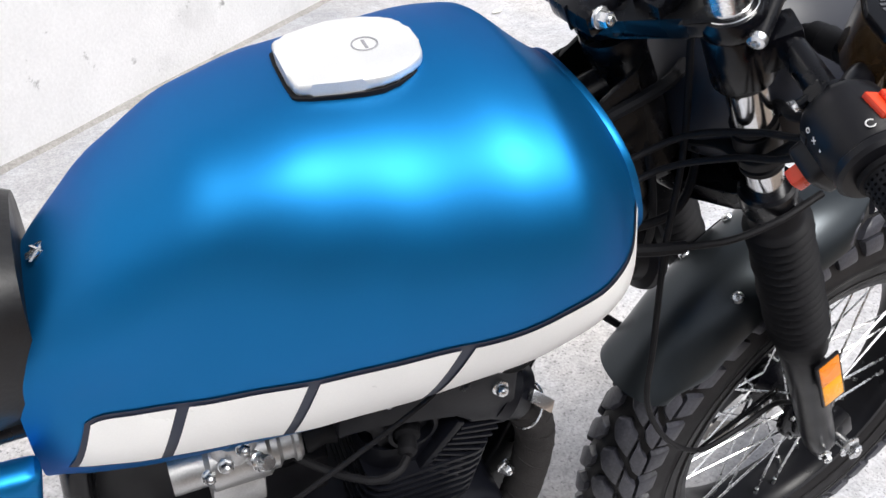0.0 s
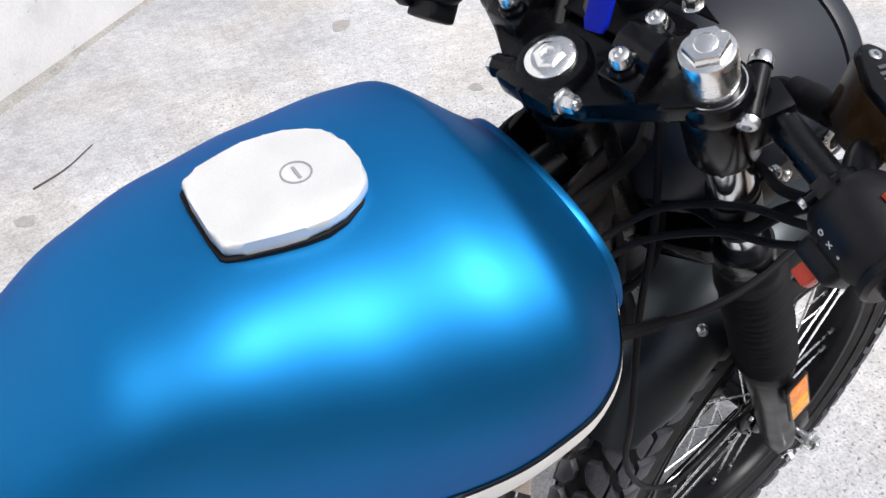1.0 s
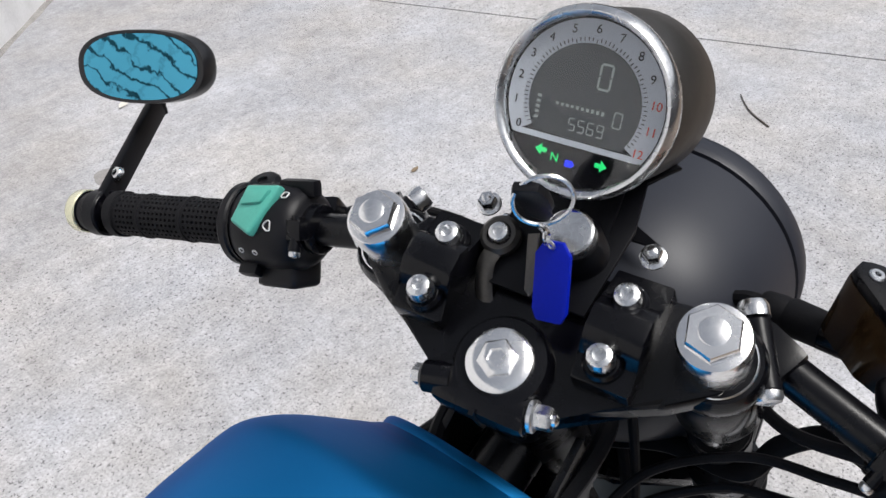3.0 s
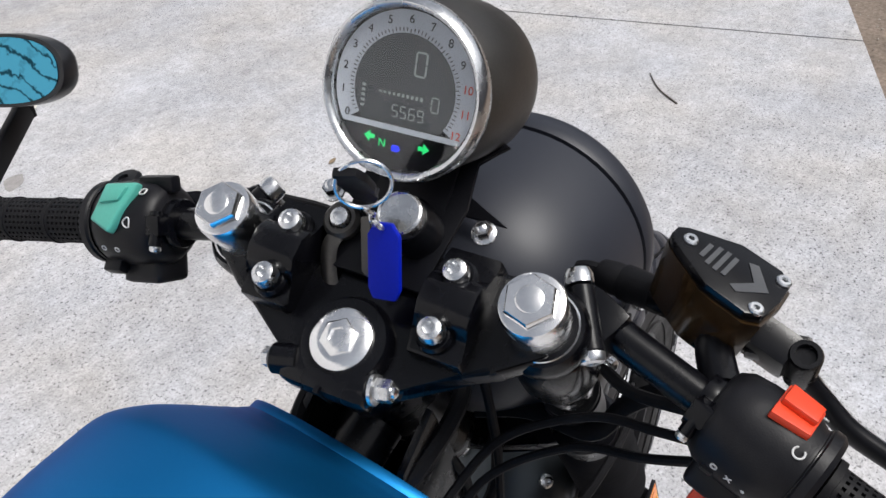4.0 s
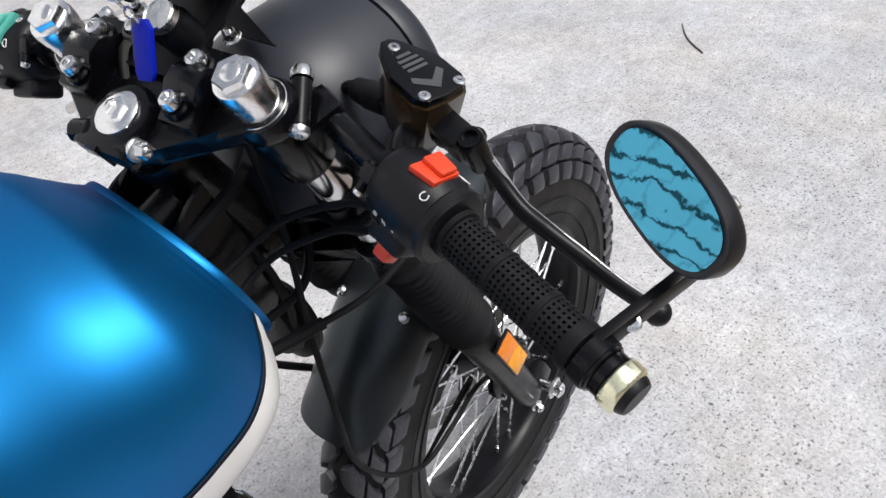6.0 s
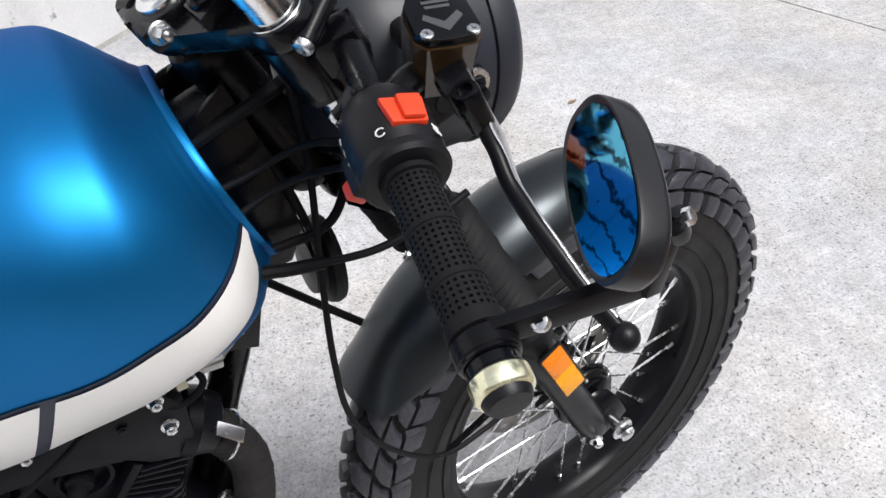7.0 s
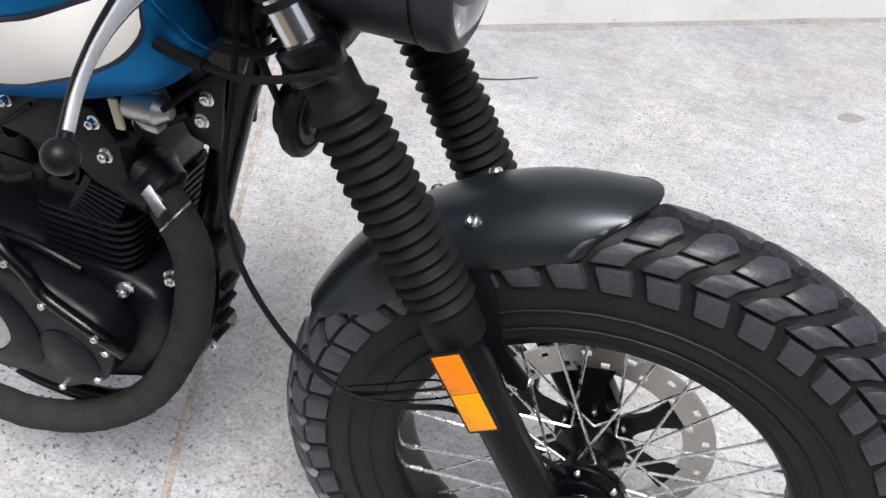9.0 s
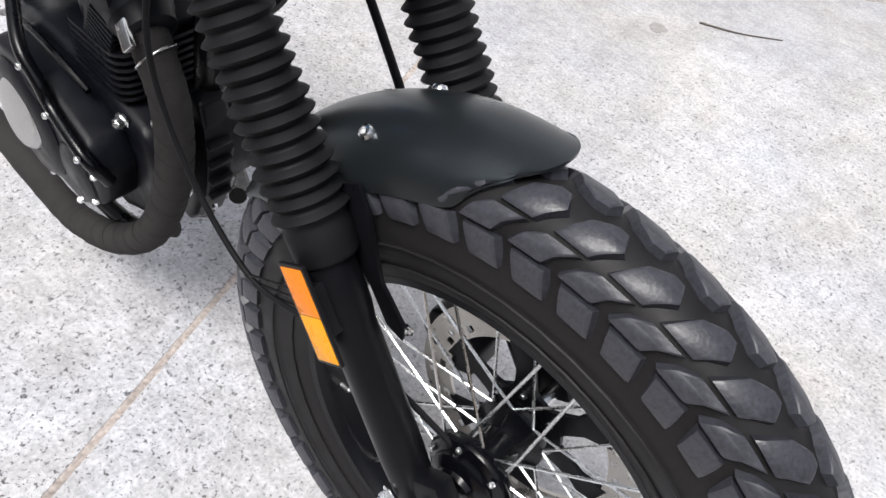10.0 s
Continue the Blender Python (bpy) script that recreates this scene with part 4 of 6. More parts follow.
def block_mesh(name, lead, trail, mirror):
    """A tread block between two edges of (degrees round the wheel, degrees across the tread), with sloped flanks and a worn rim."""
    bm = B()
    rings = []
    steps = 3 * (len(lead) - 1)
    for i in range(steps + 1):
        q = min(i / 3, len(lead) - 1 - 1e-6)
        k, f = int(q), q - int(q)
        ends = [(e[k][0] + (e[k + 1][0] - e[k][0]) * f, e[k][1] + (e[k + 1][1] - e[k][1]) * f) for e in (lead, trail)]
        rim = 0.0008 if i in (0, steps) else 0.0
        row = []
        for u, up in ((-0.09, -0.0095), (0.0, -0.001), (0.09, 0.0), (0.91, 0.0), (1.0, -0.001), (1.09, -0.0095)):
            th = ends[0][0] + (ends[1][0] - ends[0][0]) * u
            ph = ends[0][1] + (ends[1][1] - ends[0][1]) * u
            row.append(tread(th, -ph if mirror else ph, up - (rim if up > -0.005 else 0)))
        rings.append(row)
    loft(bm, rings, cap=True, close=True)
    return link(name, bm, TYRE, 30)


NB = 45
PITCH = 360 / NB
BLOCKS = (("shoulder_block", [(0.9, -74), (1.4, -83), (2.2, -93)], [(6.1, -73), (6.8, -83), (7.6, -93)], 0.0),
          ("tread_block", [(0.0, -69), (1.6, -56), (3.9, -46)], [(5.2, -69), (6.4, -58), (8.9, -46)], 0.0),
          ("tread_block", [(-0.3, -41), (0.9, -28), (2.2, -14), (4.8, -4)], [(4.6, -42), (5.6, -33), (7.4, -20), (6.5, -5)], 5.0))
for nm, lead, trail, sh in BLOCKS:
    for mirror in (False, True):
        me = block_mesh(nm, lead, trail, mirror)
        for i in range(NB):
            ob = new(nm, me)
            ob.parent = tyre
            ob.matrix_basis = WHEEL @ Matrix.Rotation(radians(PITCH * (i + (0.5 if mirror else 0)) + sh + 4.3), 4, "Y")

bm = B()
rim_prof = [(-0.031, 0.217), (-0.035, 0.222), (-0.037, 0.221), (-0.036, 0.213), (-0.03, 0.2085), (-0.018, 0.2065), (0.018, 0.2065), (0.03, 0.2085), (0.036, 0.213), (0.037, 0.221), (0.035, 0.222), (0.031, 0.217), (0.015, 0.2125), (-0.015, 0.2125)]
rings = [[Matrix.Rotation(2 * math.pi * i / 72, 3, "Y") @ V((0, y, r)) for y, r in rim_prof] for i in range(72)]
rings.append(rings[0])
loft(bm, rings, cap=False)
bmesh.ops.remove_doubles(bm, verts=bm.verts, dist=1e-6)
rim = part("wheel_rim", bm, SATIN, bike, "black spoked wheel rim", WHEEL)
nip, spk = [], []
for s in (-1, 1):
    for lean in (-1, 1):
        b1, b2 = B(), B()
        a, b = radians(38 * lean), 0
        hubp = V((0.036 * math.sin(a), 0.031 * s, 0.036 * math.cos(a)))
        rimp = V((0, 0.011 * s, 0.2085))
        rod(b1, hubp, rimp, 0.0017, 6)
        d = (rimp - hubp).normalized()
        rod(b2, rimp - d * 0.016, rimp, 0.0031, 6)
        spk.append(link("spoke", b1, STEEL))
        nip.append(link("spoke_nipple", b2, STEEL))
for i in range(36):
    k = i % 4
    m = WHEEL @ Matrix.Rotation(radians(10 * i), 4, "Y")
    for nm, me in (("spoke", spk[k]), ("spoke_nipple", nip[k])):
        ob = new(nm, me)
        ob.parent = rim
        ob.matrix_basis = m
bm = B()
lathe(bm, (0, -0.062, 0), (0, 1, 0), [(0.012, 0), (0.021, 0.001), (0.024, 0.006), (0.034, 0.01), (0.036, 0.012), (0.036, 0.018), (0.046, 0.022), (0.048, 0.026), (0.048, 0.034), (0.032, 0.04), (0.022, 0.05), (0.022, 0.076), (0.03, 0.084), (0.04, 0.09), (0.04, 0.1), (0.036, 0.106), (0.03, 0.112)], 36)
hub = part("wheel_hub", bm, GLOSS, bike, "black wheel hub with a bolted flange", WHEEL)
for i in range(6):
    a = radians(60 * i + 15)
    part("flange_bolt", hexbolt((0.042 * math.cos(a), -0.042, 0.042 * math.sin(a)), (0, -1, 0), 0.0035, 0.005, washer=False), STEEL, hub, "", WHEEL)
bm = B()
rod(bm, (0, -0.112, 0), (0, 0.138, 0), 0.0085, 16)
axle = part("axle", bm, STEEL, bike, "", WHEEL)
part("axle_nut", hexbolt((0, -0.109, 0), (0, -1, 0), 0.012, 0.014), STEEL, axle, "", WHEEL)
# brake disc with two rows of slots, on the left of the hub
DY = 0.055
bm = B()
N = 144
for j, (ra, rb) in enumerate(((0.099, 0.105), (0.105, 0.1125), (0.1125, 0.12), (0.12, 0.1275), (0.1275, 0.135))):
    for i in range(N):
        if (j == 1 and i % 9 < 2) or (j == 3 and (i + 4) % 9 < 2):
            continue
        a, b = 2 * math.pi * i / N, 2 * math.pi * (i + 1) / N
        q = [(ra, a), (rb, a), (rb, b), (ra, b)]
        lo = [bm.verts.new((r * math.sin(t), DY, r * math.cos(t))) for r, t in q]
        hi = [bm.verts.new((r * math.sin(t), DY + 0.004, r * math.cos(t))) for r, t in q]
        bm.faces.new(lo)
        bm.faces.new(hi)
        for e in range(4):
            bm.faces.new((lo[e], lo[(e + 1) % 4], hi[(e + 1) % 4], hi[e]))
disc = part("brake_disc", bm, DISC, bike, "slotted steel brake disc", WHEEL)
carrier_arms = []
for i in range(6):
    t = radians(60 * i + 20)
    e = V((math.sin(t), 0, math.cos(t)))
    sd = V((math.cos(t), 0, -math.sin(t)))
    bm = B()
    carrier_arms.append(bm)
    prism(bm, [(0.03, -0.02), (0.05, -0.012), (0.075, -0.01), (0.103, -0.022), (0.103, 0.022), (0.075, 0.01), (0.05, 0.012), (0.03, 0.02)], V((0, DY - 0.001, 0)), e, sd, 0.005, 0.0008)
bm = B()
lathe(bm, (0, DY - 0.0015, 0), (0, 1, 0), [(0.045, 0), (0.045, 0.005)], 40)
carrier = part("disc_carrier", bm, SATIN, disc, "", WHEEL)
for arm_mesh in carrier_arms:
    part("carrier_arm", arm_mesh, SATIN, disc, "", WHEEL)
for i in range(6):
    t = radians(60 * i + 20)
    part("disc_bolt", hexbolt((0.038 * math.sin(t), DY - 0.001, 0.038 * math.cos(t)), (0, -1, 0), 0.0042, 0.005, washer=False), STEEL, carrier, "", WHEEL)

# -- fork legs: top caps, tubes, gaiters, sliders --
FX, FY = 0.046, 0.098
for s in (-1, 1):
    c = V((FX, FY * s, 0))
    up = V((0, 0, 1))
    bm = B()
    lathe(bm, c + V((0, 0, -0.26)), up, [(0.0172, 0), (0.0172, 0.265)], 32)
    tubep = fp("fork_tube", bm, STANCH, bike, "polished steel fork tube")
    bm = B()
    lathe(bm, c + V((0, 0, -0.034)), up, [(0.0214, 0), (0.0214, 0.0158), (0.0209, 0.0164), (0.0203, 0.0158), (0.0201, 0.0125), (0.0176, 0.0125), (0.0172, 0.0335), (0.0182, 0.0345), (0.0184, 0.045), (0.0174, 0.0475), (0.0158, 0.048)], 40)
    lathe(bm, c + V((0, 0, 0.0135)), up, [(0.0146, 0), (0.0146, 0.0058), (0.0136, 0.0072)], 6, up=(0.3, 1, 0))
    lathe(bm, c + V((0, 0, 0.018)), up, [(0.0075, 0), (0.0075, 0.0031), (0.0065, 0.0036)], 20)
    fp("fork_cap", bm, CHROME, tubep, "chromed fork cap with a hexagon head")
    bm = B()
    prof = [(0.021, 0), (0.0235, 0.002), (0.0235, 0.022)]
    nrib, h0, h1 = 16, 0.028, 0.243
    for i in range(nrib):
        a = h0 + (h1 - h0) * i / nrib
        d = (h1 - h0) / nrib
        for q in range(6):
            w = 2 * math.pi * q / 6
            prof.append((0.0288 + 0.0036 * math.sin(w - math.pi / 2) + 0.0007 * math.sin(i * 1.7) + 0.0015 * smooth01(i, 2, 12), a + d * q / 6))
    prof += [(0.028, h1 + 0.003), (0.0292, h1 + 0.008), (0.0288, h1 + 0.034), (0.0265, h1 + 0.038)]
    lathe(bm, c + V((0.004, 0.006 if s > 0 else 0.001, -0.256)), -up, prof, 36)
    fp("fork_gaiter", bm, RUBBER, tubep, "ribbed black rubber fork gaiter", 70)
    bm = B()
    lathe(bm, c + V((0, 0, -0.53)), -up, [(0.0235, 0), (0.0245, 0.01), (0.0245, 0.06), (0.0225, 0.075), (0.0225, 0.22), (0.021, 0.26), (0.017, 0.275)], 30)
    box(bm, c + V((0.016, 0, -0.795)), (0.066, 0.026, 0.05), bevel=0.008)
    slider = fp("fork_slider", bm, SATIN, bike, "satin black lower fork leg")
    fp("drain_bolt", hexbolt(c + V((-0.012, -0.022 if s < 0 else 0.022, -0.79)), (-0.3, s, 0), 0.007, 0.01), STEEL, slider)
    # amber side reflector with a black frame
    rc = V((0.051, 0.132 * s, -0.574))
    bm = B()
    ang = V((0.0, 0, 1))
    prism(bm, rounded(0.034, 0.1, 0.002, 2), rc + V((0, -0.004 * s if s > 0 else 0, 0)), (1, 0, 0), ang, 0.004, 0.0008)
    box(bm, rc + V((0, -0.009 * s, 0)), (0.018, 0.016, 0.05), bevel=0.001)
    fp("reflector_mount", bm, PLASTIC, slider)
    # the lower panel's yellow gleam is put into its colour
    for k in (-1, 1):
        bm = B()
        prism(bm, rounded(0.029, 0.0465, 0.0012, 2), rc + V((0, 0.0045 * s if s > 0 else 0, 0.0236 * k)), (1, 0, 0), (0, 0, 1), 0.0045, 0.0007)
        fp("side_reflector", bm, AMBER if k > 0 else LITAMBER, slider, "amber reflector panel")

# lower yoke and top yoke
for nm, w0, w1, grow in (("lower_yoke", -0.26, -0.229, -0.003), ("top_yoke", -0.036, -0.012, 0.0)):
    bm = B()
    for s in (-1, 1):
        lathe(bm, (FX, FY * s, w0), (0, 0, 1), [(0.027 + grow, 0), (0.029 + grow, 0.003), (0.029 + grow, w1 - w0 - 0.003), (0.026 + grow, w1 - w0), (0.018, w1 - w0)] if grow else [(0.025, 0), (0.0262, 0.003), (0.0262, 0.011), (0.0235, 0.0165), (0.018, 0.0165)], 32)
    outline = [(0.07, 0.085), (0.066, 0.05), (0.06, 0), (0.066, -0.05), (0.07, -0.085), (0.03, -0.11), (0.012, -0.085), (-0.012, -0.032), (-0.026, -0.016), (-0.03, 0), (-0.026, 0.016), (-0.012, 0.032), (0.012, 0.085), (0.03, 0.11)]
    if nm == "lower_yoke":
        outline = [((u - 0.034) * 0.62 + 0.034, v * 0.93) for u, v in outline]
    prism(bm, outline, (0, 0, w0 + 0.002), (1, 0, 0), (0, 1, 0), w1 - w0 - 0.006, 0.005, 3)
    yoke = fp(nm, bm, GLOSS, bike, "gloss black fork yoke")
# stem boss with its pinch bolt and domed nut
bm = B()
lathe(bm, (0, 0, -0.042), (0, 0, 1), [(0.026, 0), (0.028, 0.003), (0.028, 0.03), (0.025, 0.035), (0.018, 0.036)], 36)
box(bm, (-0.019, 0.002, -0.018), (0.024, 0.056, 0.022), bevel=0.006)
lathe(bm, (-0.02, -0.023, -0.016), (0.2, -1, 0), [(0.0095, -0.012), (0.0095, 0.0), (0.008, 0.002)], 16)
lathe(bm, (-0.018, 0.026, -0.014), (-0.25, 1, 0), [(0.0095, -0.004), (0.009, 0.012), (0.007, 0.014)], 16)
box(bm, (-0.03, 0.002, -0.018), (0.004, 0.003, 0.024), bevel=0)
boss = fp("stem_clamp", bm, GLOSS, yoke)
bm = hexbolt((-0.018, -0.025, -0.0148), (0.18, -1, 0.05), 0.0068, 0.012)
fp("pinch_nut", bm, STEEL, boss)
fp("pinch_bolt_head", hexbolt((-0.0205, 0.0375, -0.014), (-0.25, 1, 0), 0.0062, 0.007, washer=False), STEEL, boss)
bm = B()
lathe(bm, (0, 0, -0.008), (0, 0, 1), [(0.0185, 0), (0.0187, 0.002), (0.0182, 0.0045), (0.0165, 0.0058), (0.0125, 0.0066)], 36)
lathe(bm, (0, 0, -0.002), (0, 0, 1), [(0.0112, 0), (0.0112, 0.0022), (0.0098, 0.0032), (0.0055, 0.0038), (0.005, 0.0016), (0, 0.0016)], 6)
fp("stem_nut", bm, CHROME, yoke, "chromed domed stem nut")
# handlebar clamps left empty on the yoke
for s in (-1, 1):
    cy = 0.055 * s + 0.002
    bm = B()
    prism(bm, [(-0.032, -0.03), (0.034, -0.03), (0.033, -0.004), (0.017, -0.003), (0.013, 0.006), (0.006, 0.0105), (-0.006, 0.0105), (-0.013, 0.006), (-0.017, -0.003), (-0.031, -0.004)], (0.037, cy + 0.016, 0), (1, 0, 0), (0, 0, 1), 0.032, 0.0025, 2)
    for u in (0.018, 0.0525):
        lathe(bm, (u, cy - 0.002 * s, -0.02), (0, 0, 1), [(0.0105, 0), (0.0105, 0.02), (0.009, 0.022)], 20)
    clamp = fp("bar_clamp", bm, GLOSS, yoke, "black empty handlebar clamp")
    for u in (0.018, 0.0525):
        fp("clamp_bolt", capbolt((u, cy - 0.002 * s, 0.004), (0, 0, 1), 0.0076, 0.0085), STEEL, clamp)
    # clip-on clamp under the yoke
    bm = B()
    lathe(bm, (FX, FY * s, -0.092), (0, 0, 1), [(0.024, 0), (0.0255, 0.003), (0.0255, 0.052), (0.024, 0.055)], 30)
    box(bm, (FX + 0.018, (FY + 0.018) * s, -0.062), (0.04, 0.03, 0.034), (1, 0.5 * s, 0), (-0.5 * s, 1, 0), 0.006)
    box(bm, (FX - 0.01, FY * s, -0.078), (0.022, 0.03, 0.034), bevel=0.003)
    clip = fp("clip_on_clamp", bm, GLOSS, bike, "black handlebar clamp round the fork tube")
    fp("clamp_bolt", capbolt((FX - 0.019, FY * s, -0.073), (-1, 0, 0.25), 0.0062, 0.005), STEEL, clip)
    bm = B()
    a, b = V((0.078, 0.107 * s, -0.033)), V((0.044, 0.125 * s, -0.036))
    rod(bm, a, b, 0.0078, 16, ch=0.001)
    pin = fp("pinch_sleeve", bm, SATIN, clip)
    d = (b - a).normalized()
    fp("sleeve_bolt", capbolt(b, d, 0.0078, 0.006), STEEL, pin)
    bm = B()
    lathe(bm, a - d * 0.001, -d, [(0.0085, 0), (0.0085, 0.006), (0.0072, 0.009), (0.003, 0.0095)], 16)
    fp("sleeve_cap", bm, STEEL, pin)

# -- bars, grips, switches, mirrors on both sides --
BA, BE = V((0.075, -0.105, -0.058)), V((-0.028, -0.399, -0.085))
BD = (BE - BA).normalized()
LEFT_LIFT = V((0.026, 0, 0.0045))


INSET = 0.0


def on_bar(v):
    return BA + BD * ((v + INSET - BA.y) / BD.y)


def bar_axes():
    up = V((0, 0, 1))
    up = (up - BD * up.dot(BD)).normalized()
    back = BD.cross(up)
    return (back if back.x < 0 else -back), up


BACK, UPB = bar_axes()


def grip_mesh(grow):
    """A rubber grip: three bands of pitted rubber between plain rings."""
    bm = B()
    x, y, z = frame_of(BD, UPB)
    o = on_bar(-0.252)
    na, r = 48, 0.0165
    rows = []
    h = 0.0
    plan = [("ring", 0.005, 0.0025)] + [("pit", 0.034 + grow * 0.4, 0)] + [("ring", 0.003, 0.0008)] + [("pit", 0.034 + grow * 0.4, 0)] + [("ring", 0.003, 0.0008)] + [("pit", 0.022 + grow * 0.2, 0)] + [("ring", 0.009, 0.0015)]
    grid = []
    for kind, ln, extra in plan:
        if kind == "ring":
            grid += [(h, r, 0), (h + 0.0004, r + extra, 0), (h + ln - 0.0004, r + extra, 0), (h + ln, r, 0)]
        else:
            k = max(int(round(ln / 0.0022)), 1)
            grid += [(h + ln * i / k, r, 1) for i in range(1, k)]
        h += ln

    def at(i, j, rr):
        t = 2 * math.pi * (j % na) / na
        return o + z * grid[i][0] + (x * math.cos(t) + y * math.sin(t)) * rr

    vs = [[bm.verts.new(at(i, j, grid[i][1])) for j in range(na)] for i in range(len(grid))]
    for i in range(len(grid) - 1):
        for j in range(na):
            q = (vs[i][j], vs[i][(j + 1) % na], vs[i + 1][(j + 1) % na], vs[i + 1][j])
            if grid[i][2] and grid[i + 1][2] and i % 2 == 0 and j % 2 == 0:
                m = sum((v.co for v in q), V()) / 4
                c0 = o + z * (m - o).dot(z)
                low = [bm.verts.new(c0 + ((v.co * 0.85 + m * 0.15) - c0) * 0.86) for v in q]
                for e in range(4):
                    bm.faces.new((q[e], q[(e + 1) % 4], low[(e + 1) % 4], low[e]))
                bm.faces.new(low)
            else:
                bm.faces.new(q)
    bm.faces.new(vs[0])
    bm.faces.new(vs[-1])
    return bm


def around(v, ang, r):
    """A place round the bar: ang 0 up, 90 towards the rider."""
    return on_bar(v) + (UPB * math.cos(radians(ang)) + BACK * math.sin(radians(ang))) * r


def outward(ang):
    return UPB * math.cos(radians(ang)) + BACK * math.sin(radians(ang))


def bar_side(s):
    global INSET
    sd = 1 if s < 0 else -1
    INSET = 0.0 if s < 0 else 0.0115
    F = lambda name, bm, material, parent=bike, label="", sharp=35: fp(name, bm, material, parent, label, sharp, sd)
    bm = B()
    rod(bm, BA - BD * 0.004, BE - BD * 0.02, 0.0112, 22)
    bar = F("handlebar", bm, GLOSS, bike, "black clip-on handlebar tube")
    F("grip", grip_mesh(0.007 if s < 0 else 0.018), RUBBER, bar, "black rubber grip with rows of pits", 60)
    # throttle collar and switch pod
    bm = B()
    lathe(bm, on_bar(-0.196), BD, [(0.021, -0.006), (0.0245, -0.004), (0.0285, 0.002), (0.0302, 0.014), (0.0305, 0.03), (0.03, 0.041), (0.027, 0.0465), (0.027, 0.048), (0.0295, 0.05), (0.0295, 0.055), (0.027, 0.058), (0.023, 0.0585)], 40)
    box(bm, around(-0.218, 100, 0.012), (0.038, 0.03, 0.034), BD, outward(100), 0.007, 3)
    box(bm, around(-0.215, 132, 0.03), (0.034, 0.026, 0.032), BD, outward(120), 0.006, 3)
    pod = F("switch_pod", bm, PLASTIC, bike, "black switch housing with printed marks")
    bm = B()
    lathe(bm, on_bar(-0.2415), BD, [(0.0283, 0), (0.0283, 0.002)], 40)
    F("pod_seam", bm, GLOSS, pod)
    if s < 0:
        bm = B()
        c = around(-0.224, -38, 0.0275)
        prism(bm, [(-0.011, -0.014), (0.011, -0.011), (0.011, 0.012), (-0.011, 0.015)], c, BD, outward(-38).cross(BD), 0.005, 0.0015)
        prism(bm, [(-0.010, -0.004), (0.010, -0.004), (0.010, 0.010), (-0.010, 0.012)], c + outward(-38) * 0.004, BD, outward(-38).cross(BD), 0.005, 0.002)
        F("kill_switch", bm, RED, pod, "red rocker kill switch")
        bm = B()
        box(bm, around(-0.214, 126, 0.048), (0.014, 0.013, 0.015), BD, outward(118), 0.003)
        F("start_button", bm, RED, pod, "red starter button")
        bm = B()
        box(bm, around(-0.207, 85, 0.0265), (0.008, 0.01, 0.008), BD, outward(85), 0.002)
        F("light_slider", bm, PLASTIC, pod)
    else:
        bm = B()
        c = around(-0.217, 8, 0.0262)
        ey = outward(8).cross(BD)
        prism(bm, [(0.011, 0.017), (-0.0175, 0.018), (-0.001, -0.018), (0.0175, -0.009)], c, BD, ey, 0.008, 0.0025, 3)
        prism(bm, [(0.008, 0.013), (-0.012, 0.014), (-0.006, 0.004), (0.011, 0.002)], c + outward(8) * 0.006, BD, ey, 0.0045, 0.002)
        F("light_switch", bm, TEAL, pod, "teal green headlight switch")
        bm = B()
        box(bm, around(-0.232, 95, 0.032), (0.016, 0.012, 0.01), BD, outward(95), 0.003)
        box(bm, around(-0.222, 115, 0.034), (0.022, 0.016, 0.008), BD, outward(115), 0.003)
        F("indicator_switch", bm, PLASTIC, pod)
    # collar next to the pod
    bm = B()
    lathe(bm, on_bar(-0.183), BD, [(0.0165, 0), (0.017, 0.001), (0.017, 0.011), (0.0165, 0.012)], 28)
    box(bm, around(-0.189, 30, 0.02), (0.012, 0.012, 0.014), BD, outward(30), 0.002)
    rod(bm, around(-0.189, 5, 0.022), around(-0.189, 60, 0.027), 0.0042, 12)
    F("lever_clamp", bm, GLOSS, bar)
    F("lever_clamp_bolt", capbolt(around(-0.189, 62, 0.027), outward(110), 0.004, 0.004), STEEL, bar)
    # printed marks: an open loop, a crossed loop, a ring, a cross and a dot, or a lamp and rings
    def stroke(v, ang, pts, k=0.001):
        o, ey = around(v, ang, 0.0303), outward(ang).cross(BD)
        bm = B()
        tube(bm, [o + BD * a * k + ey * b * k for a, b in pts], 0.00055, 5, 3)
        F("printed_mark", bm, PRINT, pod)

    loop = [(3 * math.sin(radians(a)), 3 * math.cos(radians(a))) for a in range(40, 330, 24)]
    ring = [(1.7 * math.sin(radians(a)), 1.7 * math.cos(radians(a))) for a in range(0, 376, 25)]
    if s < 0:
        stroke(-0.2345, -2, loop)
        stroke(-0.2345, -76, loop)
        stroke(-0.2345, -76, [(-3.5, -3.5), (0, 0), (3.5, 3.5)])
        stroke(-0.209, 66, ring)
        stroke(-0.2175, 68, [(-1.8, -1.8), (0, 0), (1.8, 1.8)])
        stroke(-0.2175, 68, [(-1.8, 1.8), (0, 0), (1.8, -1.8)])
        stroke(-0.226, 70, ring, 0.0004)
    else:
        stroke(-0.2065, 26, [(-2.5, -3), (-2.5, 3), (0.5, 3), (3, 0), (0.5, -3), (-2.5, -3)])
        stroke(-0.2, -18, [(-2.5, -2), (-2.5, 2), (1, 2.5), (2.5, 0), (1, -2.5), (-2.5, -2)])
        stroke(-0.2, -18, [(3.5, 2.5), (5.5, 3)])
        stroke(-0.2, -18, [(3.5, -2.5), (5.5, -3)])
        stroke(-0.231, 62, ring)
        stroke(-0.22, 64, ring)
